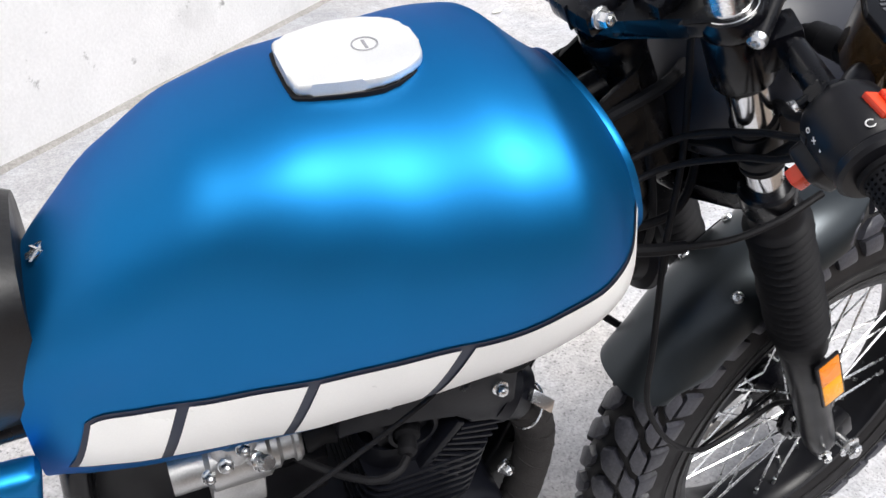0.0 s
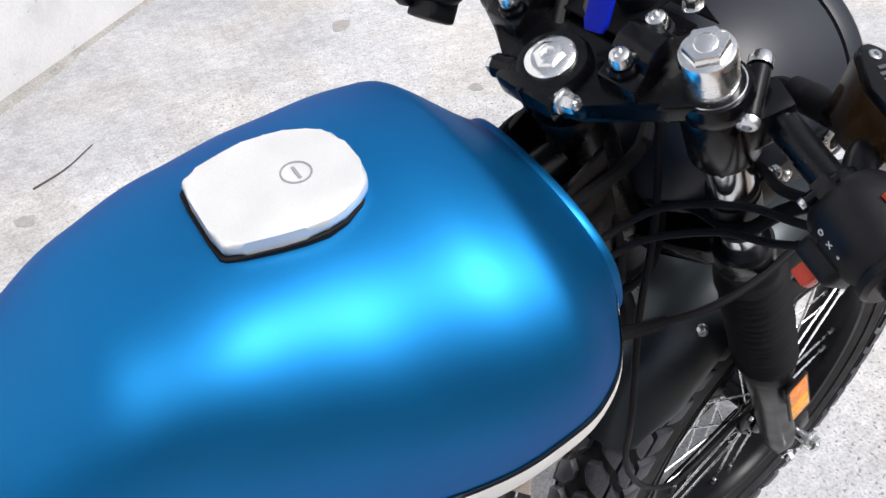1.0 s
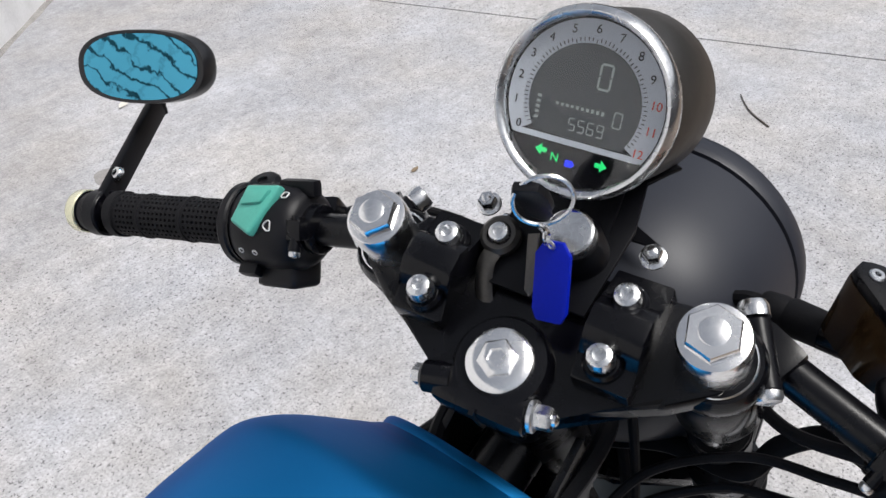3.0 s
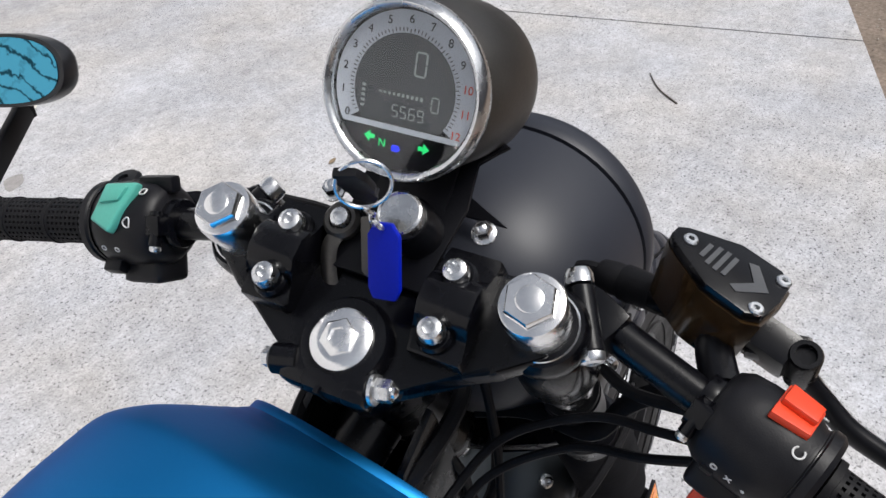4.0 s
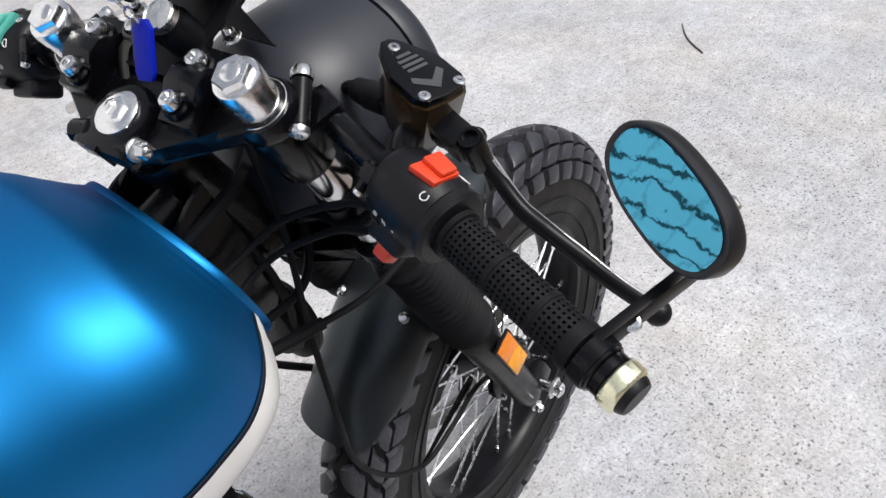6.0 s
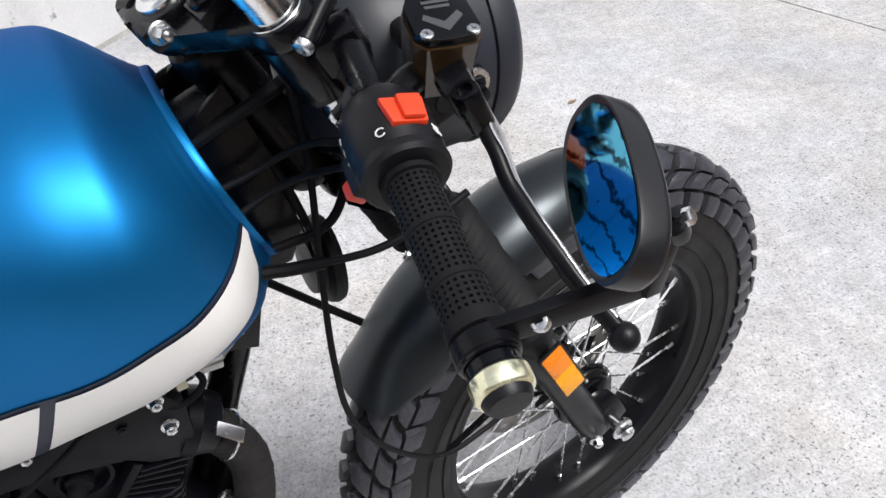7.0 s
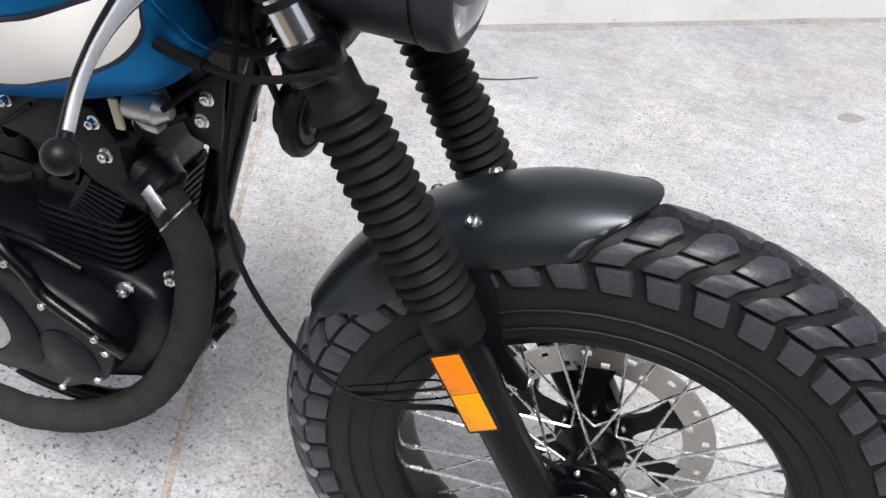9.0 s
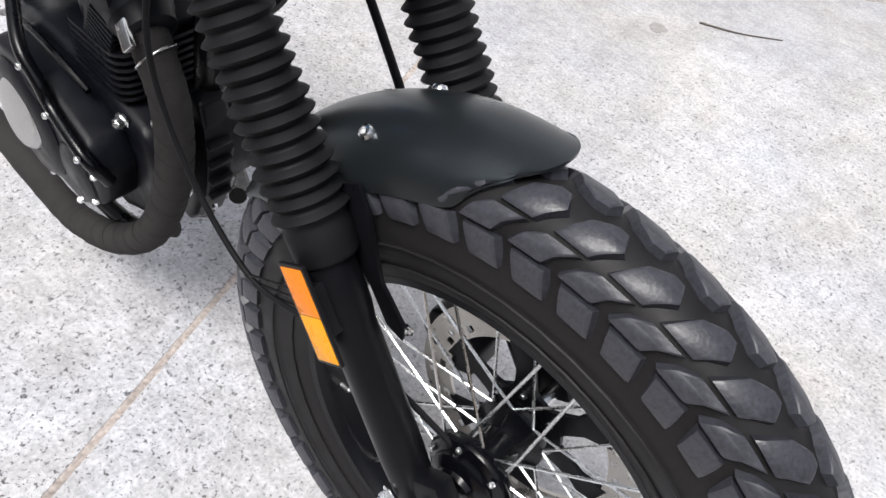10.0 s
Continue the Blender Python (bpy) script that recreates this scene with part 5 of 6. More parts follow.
        bm = B()
        lathe(bm, around(-0.232, -58, 0.026), outward(-25), [(0.0115, -0.012), (0.0125, 0.004), (0.0105, 0.0065), (0.004, 0.007), (0.0035, 0.005), (0, 0.005)], 24)
        F("perch_knob", bm, SATIN, pod, "round black lever pivot behind the pod")
        bm = B()
        box(bm, around(-0.2, -52, 0.0275), (0.03, 0.012, 0.01), BD, outward(-52), 0.003)
        F("perch_plate", bm, SATIN, pod)
    INSET = 0.0 if s < 0 else -0.011
    # mirror clamp, bar end weight
    bm = B()
    lathe(bm, on_bar(-0.363), BD, [(0.0165, 0), (0.0175, 0.001), (0.0175, 0.015), (0.0165, 0.016)], 32)
    mclamp = F("mirror_clamp", bm, GLOSS, bike)
    bm = B()
    lathe(bm, on_bar(-0.3785), BD, [(0.0155, 0), (0.0155, 0.006), (0.015, 0.0065), (0.0165, 0.007), (0.0165, 0.0085)], 32)
    weight = F("bar_end_weight", bm, GLOSS, bike)
    bm = B()
    lathe(bm, on_bar(-0.386), BD, [(0.0166, 0), (0.0174, 0.001), (0.0172, 0.0095), (0.0158, 0.0115), (0.0145, 0.012)], 32)
    F("bar_end_ring", bm, AMBERBAR, weight, "pale yellow reflective bar end ring")
    bm = B()
    lathe(bm, on_bar(-0.3965), BD, [(0.0146, 0), (0.0138, 0.003), (0.012, 0.006), (0, 0.0065)], 28)
    F("bar_end_plug", bm, PLASTIC, weight)
    # mirror stalk: a flat forged arm, bent at its end
    shift = V((0, 0, 0)) if s < 0 else V((0.04, -0.0105, -0.004))
    lift = V((0, 0, 0)) if s < 0 else LEFT_LIFT
    m0, m2 = on_bar(-0.37) + V((0.01, 0, 0.006)), V((0.091, -0.4065, -0.068)) + shift
    elbow = V((0.0685, -0.402, -0.096)) + shift * 0.8 + lift * 0.4
    bm = B()
    for a, b, hgt, thk in ((m0, elbow, 0.019, 0.008), (elbow - V((0.002, 0, 0.006)), m2 + V((0.003, 0, 0.006)), 0.0128, 0.008)):
        ex = (b - a).normalized()
        ey = V((0, 0, 1)) if hgt > 0.013 else V((-1, 0, 0.6))
        ey = (ey - ex * ey.dot(ex)).normalized()
        box(bm, (a + b) / 2, ((b - a).length + 0.006, hgt, thk), ex, ey, 0.0018)
    lathe(bm, on_bar(-0.3635), BD, [(0.0172, 0), (0.0185, 0.001), (0.0185, 0.012), (0.0172, 0.013)], 32)
    arm = F("mirror_arm", bm, SATIN, mclamp, "flat black two-piece mirror arm", 40)
    F("arm_bolt", capbolt(V((0.0125, -0.3816, -0.0825)) + lift, (-0.2, -0.25, 1), 0.0058, 0.005), STEEL, mclamp)
    bm = B()
    lathe(bm, m2 + V((0, 0, -0.008)), (-0.1, -0.1, 1), [(0.0065, 0), (0.007, 0.002), (0.007, 0.013), (0.005, 0.015)], 20)
    F("arm_pivot", bm, SATIN, mclamp)
    c = V((0.0772, -0.3796, -0.039)) + shift
    bm = B()
    pv = m2 + V((0.001, 0, 0.003))
    lathe(bm, pv, V((0.004, -0.004, 0.002)), [(0.004, 0), (0.0048, 0.005), (0.0048, 0.009), (0.004, 0.01)], 6)
    rod(bm, pv, pv.lerp(c, 0.45), 0.0042, 14)
    lathe(bm, pv.lerp(c, 0.22), c - pv, [(0.0042, 0), (0.0065, 0.001), (0.0065, 0.005), (0.0042, 0.006)], 6)
    F("pivot_bolt", bm, STEEL, mclamp, "bright mirror pivot bolt")
    e1 = V((-0.56, -0.82, -0.05) if s < 0 else (-0.24, -0.96, -0.02)).normalized()
    n = V((-0.49, 0.44, 0.75)) if s < 0 else V((-0.55, 0.3, 0.78))
    n = (n - e1 * n.dot(e1)).normalized()
    e2 = n.cross(e1)
    rings, glass = [], []
    shape = lambda a: ((0.0515 if s < 0 else 0.0595) * math.copysign(abs(math.cos(a)) ** 0.82, math.cos(a)), (0.0262 if s < 0 else 0.0275) * math.copysign(abs(math.sin(a)) ** 0.8, math.sin(a)))
    for k, hh in ((0.93, 0.0012), (0.985, 0.0025), (1.03, 0.0022), (1.045, 0.0), (1.045, -0.0115), (1.03, -0.0145), (0.97, -0.0165), (0.6, -0.018), (0.02, -0.0185)):
        rings.append([c + e1 * shape(a)[0] * k + e2 * shape(a)[1] * k + n * hh for a in (2 * math.pi * i / 48 for i in range(48))])
    bm = B()
    loft(bm, rings)
    F("mirror_shell", bm, SHELL, mclamp, "oval black bar-end mirror housing", 60)
    bm = B()
    loft(bm, [[c + e1 * shape(a)[0] * 0.935 + e2 * shape(a)[1] * 0.935 + n * hh for a in (2 * math.pi * i / 48 for i in range(48))] for hh in (0.0005, 0.0022)])
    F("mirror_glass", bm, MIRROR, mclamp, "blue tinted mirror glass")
    return bar


bar_r = bar_side(-1)
BA, BE = V((0.0615, -0.105, -0.046)), V((0.004, -0.4, -0.0895))
BD = (BE - BA).normalized()
BACK, UPB = bar_axes()
bar_l = bar_side(1)
BA, BE = V((0.075, -0.105, -0.058)), V((-0.028, -0.399, -0.085))
BD = (BE - BA).normalized()
BACK, UPB = bar_axes()

# -- brake master cylinder, reservoir and lever on the right --
RA, RB, RCC = V((0.127, -0.1534, -0.047)), V((0.1222, -0.2067, -0.0595)), V((0.0966, -0.1975, -0.0447))
mid = (RB + RCC) / 2
e1 = (mid - RA).normalized()
e2 = (RB - RCC)
e2 = (e2 - e1 * e2.dot(e1)).normalized()
nn = e1.cross(e2)
if nn.z < 0:
    e2, nn = -e2, -nn
ln = (mid - RA).length
hw = (RB - RCC).length / 2
lid = [(-0.011, -0.004), (-0.011, 0.004), (-0.006, 0.009), (ln * 0.45, hw + 0.008), (ln - 0.002, hw + 0.0085), (ln + 0.007, hw + 0.002), (ln + 0.0085, 0), (ln + 0.007, -hw - 0.002), (ln - 0.002, -hw - 0.0085), (ln * 0.45, -hw - 0.008), (-0.006, -0.009)]
bm = B()
t = bmesh.new()
top = [RA + e1 * a + e2 * b - nn * 0.004 for a, b in lid]
low = [RA + e1 * (a * 0.9 + ln * 0.06) + e2 * b * 0.86 - nn * 0.046 for a, b in lid]
loft(t, [top, [p * 0.35 + q * 0.65 + (p - q) * 0.1 for p, q in zip(top, low)], low])
merged(bm, t)
fp("brake_reservoir", bm, RESERVOIR, bar_r, "smoked brown brake fluid reservoir")
bm = B()
prism(bm, [(a * 0.97, b * 0.94) for a, b in lid], RA - nn * 0.0045, e1, e2, 0.007, 0.0016)
fp("reservoir_lid", bm, GLOSS, bar_r, "black reservoir lid with silver screws")
bm = B()
chev = [(0.62, -0.75), (0.72, -0.9), (0.98, 0.0), (0.72, 0.9), (0.62, 0.75), (0.8, 0.0)]
prism(bm, [(a * ln, b * hw) for a, b in chev], RA + nn * 0.0024, e1, e2, 0.0006)
for k, wd in ((0.2, 0.5), (0.3, 0.7), (0.4, 0.75), (0.5, 0.7)):
    box(bm, RA + e1 * ln * k + nn * 0.0027, (ln * 0.055, hw * wd * 1.6, 0.0006), e1, e2, 0)
fp("lid_print", bm, GREY, bar_r)
for p in (RA, RB, RCC):
    bm = B()
    lathe(bm, p + nn * 0.0015, nn, [(0.0045, 0), (0.0045, 0.0018), (0.0036, 0.0026), (0.0018, 0.0026), (0.0015, 0.001), (0, 0.001)], 16)
    fp("lid_screw", bm, STEEL, bar_r)
MA, MB = V((0.112, -0.115, -0.098)), V((0.1, -0.2, -0.088))
bm = B()
rod(bm, MA.lerp(MB, 0.25), MB, 0.0115, 20, ch=0.001)
box(bm, V((0.098, -0.2, -0.083)), (0.05, 0.03, 0.022), BD, (0, 0, 1), 0.005)
tube(bm, [V((0.098, -0.185, -0.083)), V((0.08, -0.182, -0.074)), on_bar(-0.182) + V((0.012, 0, 0.0))], 0.011, 12)
box(bm, V((0.094, -0.214, -0.084)), (0.036, 0.018, 0.014), (0.1, -1, 0), (1, 0.1, 0), 0.004)
master = fp("master_cylinder", bm, GLOSS, bar_r, "gloss black brake master cylinder")
bm = B()
lathe(bm, MA, MA - MB, [(0.0095, -0.026), (0.0112, -0.024), (0.0118, -0.002), (0.0105, 0.0), (0.0108, 0.004), (0.0095, 0.014), (0.008, 0.016)], 20)
fp("hose_boot", bm, RUBBER, bar_r, "rubber boot on the brake hose")
bm = B()
lathe(bm, V((0.0885, -0.229, -0.103)), (0.05, 0, 1), [(0.0095, 0), (0.0095, 0.032), (0.0085, 0.034), (0.006, 0.034), (0.0055, 0.03), (0, 0.03)], 20)
fp("lever_pivot", bm, GLOSS, bar_r)


def blade(bm, pts, forth, thick, wide):
    """A flat tapering blade along a line, its broad face turned ahead and outwards."""
    line = spline(pts, 8)
    rings = []
    for i, p in enumerate(line):
        t = (line[min(i + 1, len(line) - 1)] - line[max(i - 1, 0)]).normalized()
        n = V((0.58, -0.736, -0.157))
        n = (n - t * n.dot(t)).normalized()
        w = t.cross(n)
        k = i / (len(line) - 1)
        half = (0.0045 + 0.006 * smooth01(k, -0.05, 0.14) * (1 - smooth01(k, 0.15, 0.75))) * wide
        rings.append([p + n * (forth + thick * math.copysign(abs(math.sin(a)) ** 0.7, math.sin(a))) + w * half * math.cos(a) for a in (2 * math.pi * j / 14 for j in range(14))])
    loft(bm, rings)


def lever(s):
    sd = 1 if s < 0 else -1
    bm = B()
    pts = [V((0.092, -0.226, -0.092)), V((0.0855, -0.24, -0.115)), V((0.0735, -0.2619, -0.1285)), V((0.066, -0.2875, -0.136)), V((0.0604, -0.3118, -0.1455)), V((0.0553, -0.3353, -0.159)), V((0.0524, -0.3686, -0.182))]
    pts = [p + (V((-0.036, 0, -0.014)) if s > 0 else V((0, 0, 0))) for p in pts]
    blade(bm, pts, 0.0, 0.0062, 1.0)
    lv = fp("brake_lever" if s < 0 else "clutch_lever", bm, SATIN, bike, "black hand lever with a polished front face and ball end", 60, sd)
    bm = B()
    blade(bm, pts[:-1] + [pts[-1].lerp(pts[-2], 0.3)], 0.0056, 0.0013, 0.72)
    fp("lever_face", bm, ALUBLADE, lv, "polished front face of the lever", 60, sd)
    bm = B()
    bmesh.ops.create_uvsphere(bm, u_segments=20, v_segments=12, radius=0.0102, matrix=Matrix.Translation(pts[-1]))
    fp("lever_ball", bm, PLASTIC, lv, "", 60, sd)


lever(-1)
# clutch perch on the left
bm = B()
box(bm, V((0.064, -0.205, -0.086)), (0.05, 0.03, 0.018), BD, (0, 0, 1), 0.005)
lathe(bm, V((0.06, -0.232, -0.108)), (0.05, 0, 1), [(0.009, 0), (0.009, 0.022), (0.0075, 0.024)], 20)
rod(bm, V((0.07, -0.19, -0.09)), V((0.1, -0.15, -0.09)), 0.006, 14)
fp("clutch_perch", bm, GLOSS, bar_l, "", 35, -1)

# -- headlight --
HD = V((0.868, 0, -0.497)).normalized()
HQ = V((0.122, -0.009, -0.177))
bm = B()
lathe(bm, HQ, HD, [(r * 1.09, h) for r, h in [(0.004, -0.102), (0.03, -0.099), (0.055, -0.09), (0.074, -0.073), (0.086, -0.045), (0.0905, -0.012), (0.0915, 0.03), (0.0915, 0.042)]], 64)
bucket = fp("headlight_bucket", bm, BUCKET, bike, "matt black round headlight bucket", 60)
bm = B()
lathe(bm, HQ, HD, [(r * 1.09, h) for r, h in [(0.089, 0.042), (0.0895, 0.0445), (0.0925, 0.045), (0.094, 0.049), (0.093, 0.064), (0.089, 0.072), (0.083, 0.075), (0.081, 0.071)]], 64, False)
fp("headlight_rim", bm, BUCKET, bucket, "matt black headlight rim", 50)
bm = B()
lathe(bm, HQ, HD, [(r * 1.09, h) for r, h in [(0.08, 0.066), (0.04, 0.035), (0.015, 0.012), (0.001, 0.01)]], 48, False)
fp("headlight_reflector", bm, CHROME, bucket)
bm = B()
lathe(bm, HQ, HD, [(r * 1.09, h) for r, h in [(0.0825, 0.07), (0.07, 0.078), (0.045, 0.085), (0.02, 0.0885), (0.001, 0.089)]], 48, False)
lens = fp("headlight_lens", bm, GLASS, bucket, "clear domed headlight glass", 60)
lens.visible_shadow = False
for s in (-1, 1):
    bm = B()
    f0, f1 = V((FX + 0.014, 0.107 * s - 0.003, -0.163)), V((0.137, 0.107 * s - 0.005, -0.178))
    ex = (f1 - f0).normalized()
    ey = V((0, s, 0)).cross(ex) if s < 0 else ex.cross(V((0, 1, 0)))
    ln = (f1 - f0).length
    ear = [(-0.01, -0.02), (0.02, -0.017), (0.045, -0.016), (ln, -0.015), (ln + 0.01, -0.012), (ln + 0.015, 0), (ln + 0.01, 0.012), (ln, 0.015), (0.045, 0.016), (0.02, 0.017), (-0.01, 0.02)]
    prism(bm, ear, f0, ex, ey, 0.003, 0.0005)
    lathe(bm, (FX, FY * s, -0.19), (0, 0, 1), [(0.0185, 0), (0.0205, 0.001), (0.0205, 0.039), (0.0185, 0.04)], 28)
    earp = fp("headlight_bracket", bm, SATIN, bike, "black headlight bracket on the fork tube")
    bm = B()
    lathe(bm, f1, (0, s, 0), [(0.0125, 0.003), (0.0135, 0.004), (0.013, 0.0075), (0.0085, 0.008)], 26, False)
    fp("bracket_washer", bm, STEEL, earp)
    fp("bracket_bolt", hexbolt(f1 + V((0, 0.003 * s, 0)), (0, s, 0), 0.0085, 0.007, washer=False), SATIN, earp)
    bm = B()
    lathe(bm, f0 + ex * 0.049, (0, s, 0), [(0.009, 0.0005), (0.009, 0.0042), (0.0085, 0.0042)], 20)
    fp("bracket_hole_plug", bm, RUBBER, earp)
    fp("bracket_screw", capbolt(f0 + ex * 0.026 + V((0, 0.002 * s, 0)), (0, s, 0), 0.005, 0.004), STEEL, earp)
    fp("bracket_screw", capbolt((0.0676, 0.118 * s, -0.134), (-0.3, s, 0.3), 0.0055, 0.006), STEEL, earp)
    for wz in (-0.2, -0.148):
        bm = B()
        lathe(bm, (FX, FY * s, wz), (0, 0, 1), [(0.0175, 0), (0.0198, 0.001), (0.0198, 0.006), (0.0175, 0.007)], 26)
        fp("tube_band", bm, RUBBER, earp)

# -- gauge --
GN = V((-0.643, 0, 0.766))
GU = V((0.766, 0, 0.643))
GL = V((0, 1, 0))
GS = 0.98
GC = V((0.1215, -0.004, 0.0605))
bm = B()
lathe(bm, GC - GN * 0.004, -GN, [(r * GS, h) for r, h in [(0.047, 0.0), (0.0485, 0.002), (0.0485, 0.068), (0.0465, 0.078), (0.039, 0.083), (0, 0.084)]], 56)
gauge = fp("gauge_body", bm, PEWTER, bike, "round instrument with a dark metal body", 40)
bm = B()
lathe(bm, GC, GN, [(r * GS, h) for r, h in [(0.047, -0.008), (0.0495, -0.006), (0.0497, -0.002), (0.0488, 0.002), (0.0468, 0.0042), (0.0448, 0.0036), (0.0438, 0.0005), (0.0435, -0.003)]], 64, False)
fp("gauge_bezel", bm, STEEL, gauge, "bright metal gauge bezel", 60)
bm = B()
lathe(bm, GC, GN, [(r * GS, h) for r, h in [(0.0445, -0.0038), (0.0445, -0.003)]], 48)
face = fp("gauge_face", bm, GLOSS, gauge)


def gpt(x, y, h=0.0):
    """A place on the gauge's face: x to the right, y up, as its reader sees it."""
    return GC - GL * x * GS + GU * y * GS + GN * (h - 0.0028)


def face_shape(pts, material, name, h, parent, thick=0.0004):
    bm = B()
    prism(bm, [(x * GS, y * GS) for x, y in pts], gpt(0, 0, h), -GL, GU, thick)
    return fp(name, bm, material, parent)


arc = lambda r, a0, a1, n=40: [(r * math.sin(radians(a0 + (a1 - a0) * i / n)), r * math.cos(radians(a0 + (a1 - a0) * i / n))) for i in range(n + 1)]
bm = B()
outer, inner = arc(0.0425, -122, 122), arc(0.0305, -122, 122)
vo = [bm.verts.new(gpt(x, y, 0.0002)) for x, y in outer]
vi = [bm.verts.new(gpt(x, y, 0.0002)) for x, y in inner]
for i in range(40):
    bm.faces.new((vo[i], vo[i + 1], vi[i + 1], vi[i]))
fp("dial_ring", bm, DIAL, gauge, "pale printed rev dial")
face_shape(arc(0.0305, -128, 128) , LCD, "display", 0.0001, gauge)
face_shape([(-0.0345, -0.0225), (0.0345, -0.0225), (0.0365, -0.0195), (-0.0365, -0.0195)], DIAL, "dial_bar", 0.0004, gauge)


def text_mesh(body, size, place, ex, ey, material, name, parent):
    cu = bpy.data.curves.new("print", "FONT")
    cu.body, cu.size, cu.align_x, cu.align_y, cu.extrude = body, size, "CENTER", "CENTER", 0.0001
    ob = bpy.data.objects.new("print", cu)
    me = bpy.data.meshes.new_from_object(ob)
    bpy.data.objects.remove(ob)
    ez = V(ex).cross(V(ey))
    m = Matrix.Translation(place) @ Matrix((V(ex), V(ey), ez)).transposed().to_4x4()
    me.transform(FB @ m)
    me.materials.append(material)
    o = new(name, me)
    o.parent = parent
    return o


for i in range(13):
    a = radians(-118 + 236 * i / 12)
    text_mesh(str(i), 0.0062, gpt(0.0378 * math.sin(a), 0.0378 * math.cos(a), 0.0006), -GL, GU, RED if i > 9 else GLOSS, "dial_number", gauge)
bm = B()
for i in range(61):
    a = radians(-118 + 236 * i / 60)
    r0 = 0.0322 if i % 5 == 0 else 0.033
    e = V((math.sin(a), math.cos(a), 0))
    p0 = gpt(e.x * r0, e.y * r0, 0.0004)
    d = (gpt(e.x, e.y) - gpt(0, 0)).normalized()
    box(bm, p0 - d * 0.0005, (0.0018, 0.0004, 0.0003), d, GN.cross(d), 0)
fp("dial_ticks", bm, GLOSS, gauge)
SEG = {"0": "abcdef", "1": "bc", "2": "abdeg", "3": "abcdg", "4": "bcfg", "5": "acdfg", "6": "acdefg", "7": "abc", "8": "abcdefg", "9": "abcdfg"}


def digit(ch, x, y, w, h):
    bm = B()
    t = h * 0.1
    where = {"a": (0, h / 2, w, t), "g": (0, 0, w, t), "d": (0, -h / 2, w, t), "f": (-w / 2, h / 4, t, h / 2), "b": (w / 2, h / 4, t, h / 2), "e": (-w / 2, -h / 4, t, h / 2), "c": (w / 2, -h / 4, t, h / 2)}
    for s in SEG[ch]:
        a, b, c, d = where[s]
        box(bm, gpt(x + a, y + b, 0.0006), (c * 0.86, d * 0.86, 0.0002), -GL, GU, 0)
    fp("display_digit", bm, DIGIT, gauge)


digit("0", 0.0085, 0.0155, 0.0062, 0.0125)
digit("0", 0.0195, -0.004, 0.0042, 0.0078)
for i, ch in enumerate("5569"):
    digit(ch, -0.004 + 0.0052 * i, -0.0115, 0.0034, 0.0062)
bm = B()
for i in range(10):
    box(bm, gpt(-0.014 + 0.0028 * i, -0.0025, 0.0006), (0.0015, 0.0012 + 0.0001 * i, 0.0002), -GL, GU, 0)
for i in range(5):
    box(bm, gpt(-0.0245, -0.012 + 0.0028 * i, 0.0006), (0.0022, 0.0014, 0.0002), -GL, GU, 0)
fp("display_bars", bm, DIGIT, gauge)
arrow = [(-0.0036, 0), (0, 0.003), (0, 0.0012), (0.003, 0.0012), (0.003, -0.0012), (0, -0.0012), (0, -0.003)]
face_shape([(x - 0.0175, y - 0.028) for x, y in arrow], GREENLED, "turn_light", 0.0006, gauge)
face_shape([(-x + 0.016, y - 0.0285) for x, y in reversed(arrow)], GREENLED, "turn_light", 0.0006, gauge)
text_mesh("N", 0.0062, gpt(-0.0095, -0.0305, 0.0008), -GL, GU, GREENLED, "neutral_light", gauge)
face_shape([(x - 0.0005, y - 0.0318) for x, y in ((-0.0026, -0.0017), (0.0014, -0.0017), (0.0026, 0), (0.0014, 0.0017), (-0.0026, 0.0017))], BLUELED, "beam_light", 0.0006, gauge)
bm = B()
lathe(bm, GC, GN, [(r * GS, h) for r, h in [(0.0436, 0.0006), (0.0436, 0.0012)]], 48)
gl = fp("gauge_glass", bm, GLASS, gauge, "clear gauge glass")
gl.visible_shadow = False
# folded bracket that carries the gauge and the lock
bm = B()
prism(bm, [(0.02, -0.03), (0.075, -0.036), (0.105, -0.03), (0.12, -0.045), (0.13, -0.02), (0.13, 0.02), (0.12, 0.045), (0.105, 0.03), (0.075, 0.036), (0.02, 0.03)], (0.02, 0, -0.012), (1, 0, 0), (0, 1, 0), 0.003, 0.0008)
lathe(bm, GC - GN * 0.066, -GN, [(0.03, -0.012), (0.03, 0.01), (0.026, 0.014)], 28)
prism(bm, [(0, -0.024), (0.07, -0.02), (0.07, 0.02), (0, 0.024)], (0.085, 0, -0.012), (0.75, 0, 0.1), (0, 1, 0), 0.003, 0.0008)
prism(bm, [(0.11, -0.045), (0.135, 0.012), (0.148, 0.012), (0.156, 0.008), (0.167, -0.012), (0.174, -0.009), (0.181, 0.009), (0.192, 0.024), (0.21, 0.032), (0.21, 0.05), (0.17, 0.055), (0.11, 0.045)], (0, 0, -0.06), (1, 0, 0), (0, 1, 0), 0.003, 0.0006)
fp("gauge_bracket", bm, SATIN, gauge, "folded black steel gauge bracket")
bm = B()
lathe(bm, V((0.074, -0.014, -0.02)), (-0.1, 0, 1), [(0.0155, 0), (0.0155, 0.03), (0.0135, 0.033), (0.0135, 0.037), (0.012, 0.038)], 30)
lock = fp("ignition_lock", bm, SATIN, bike, "ignition lock with a bright collar")
bm = B()
lathe(bm, V((0.0705, -0.014, 0.0145)), (-0.1, 0, 1), [(0.0128, 0), (0.013, 0.001), (0.013, 0.0095), (0.0118, 0.0105), (0.011, 0.0095), (0.004, 0.0092), (0, 0.0092)], 30, False)
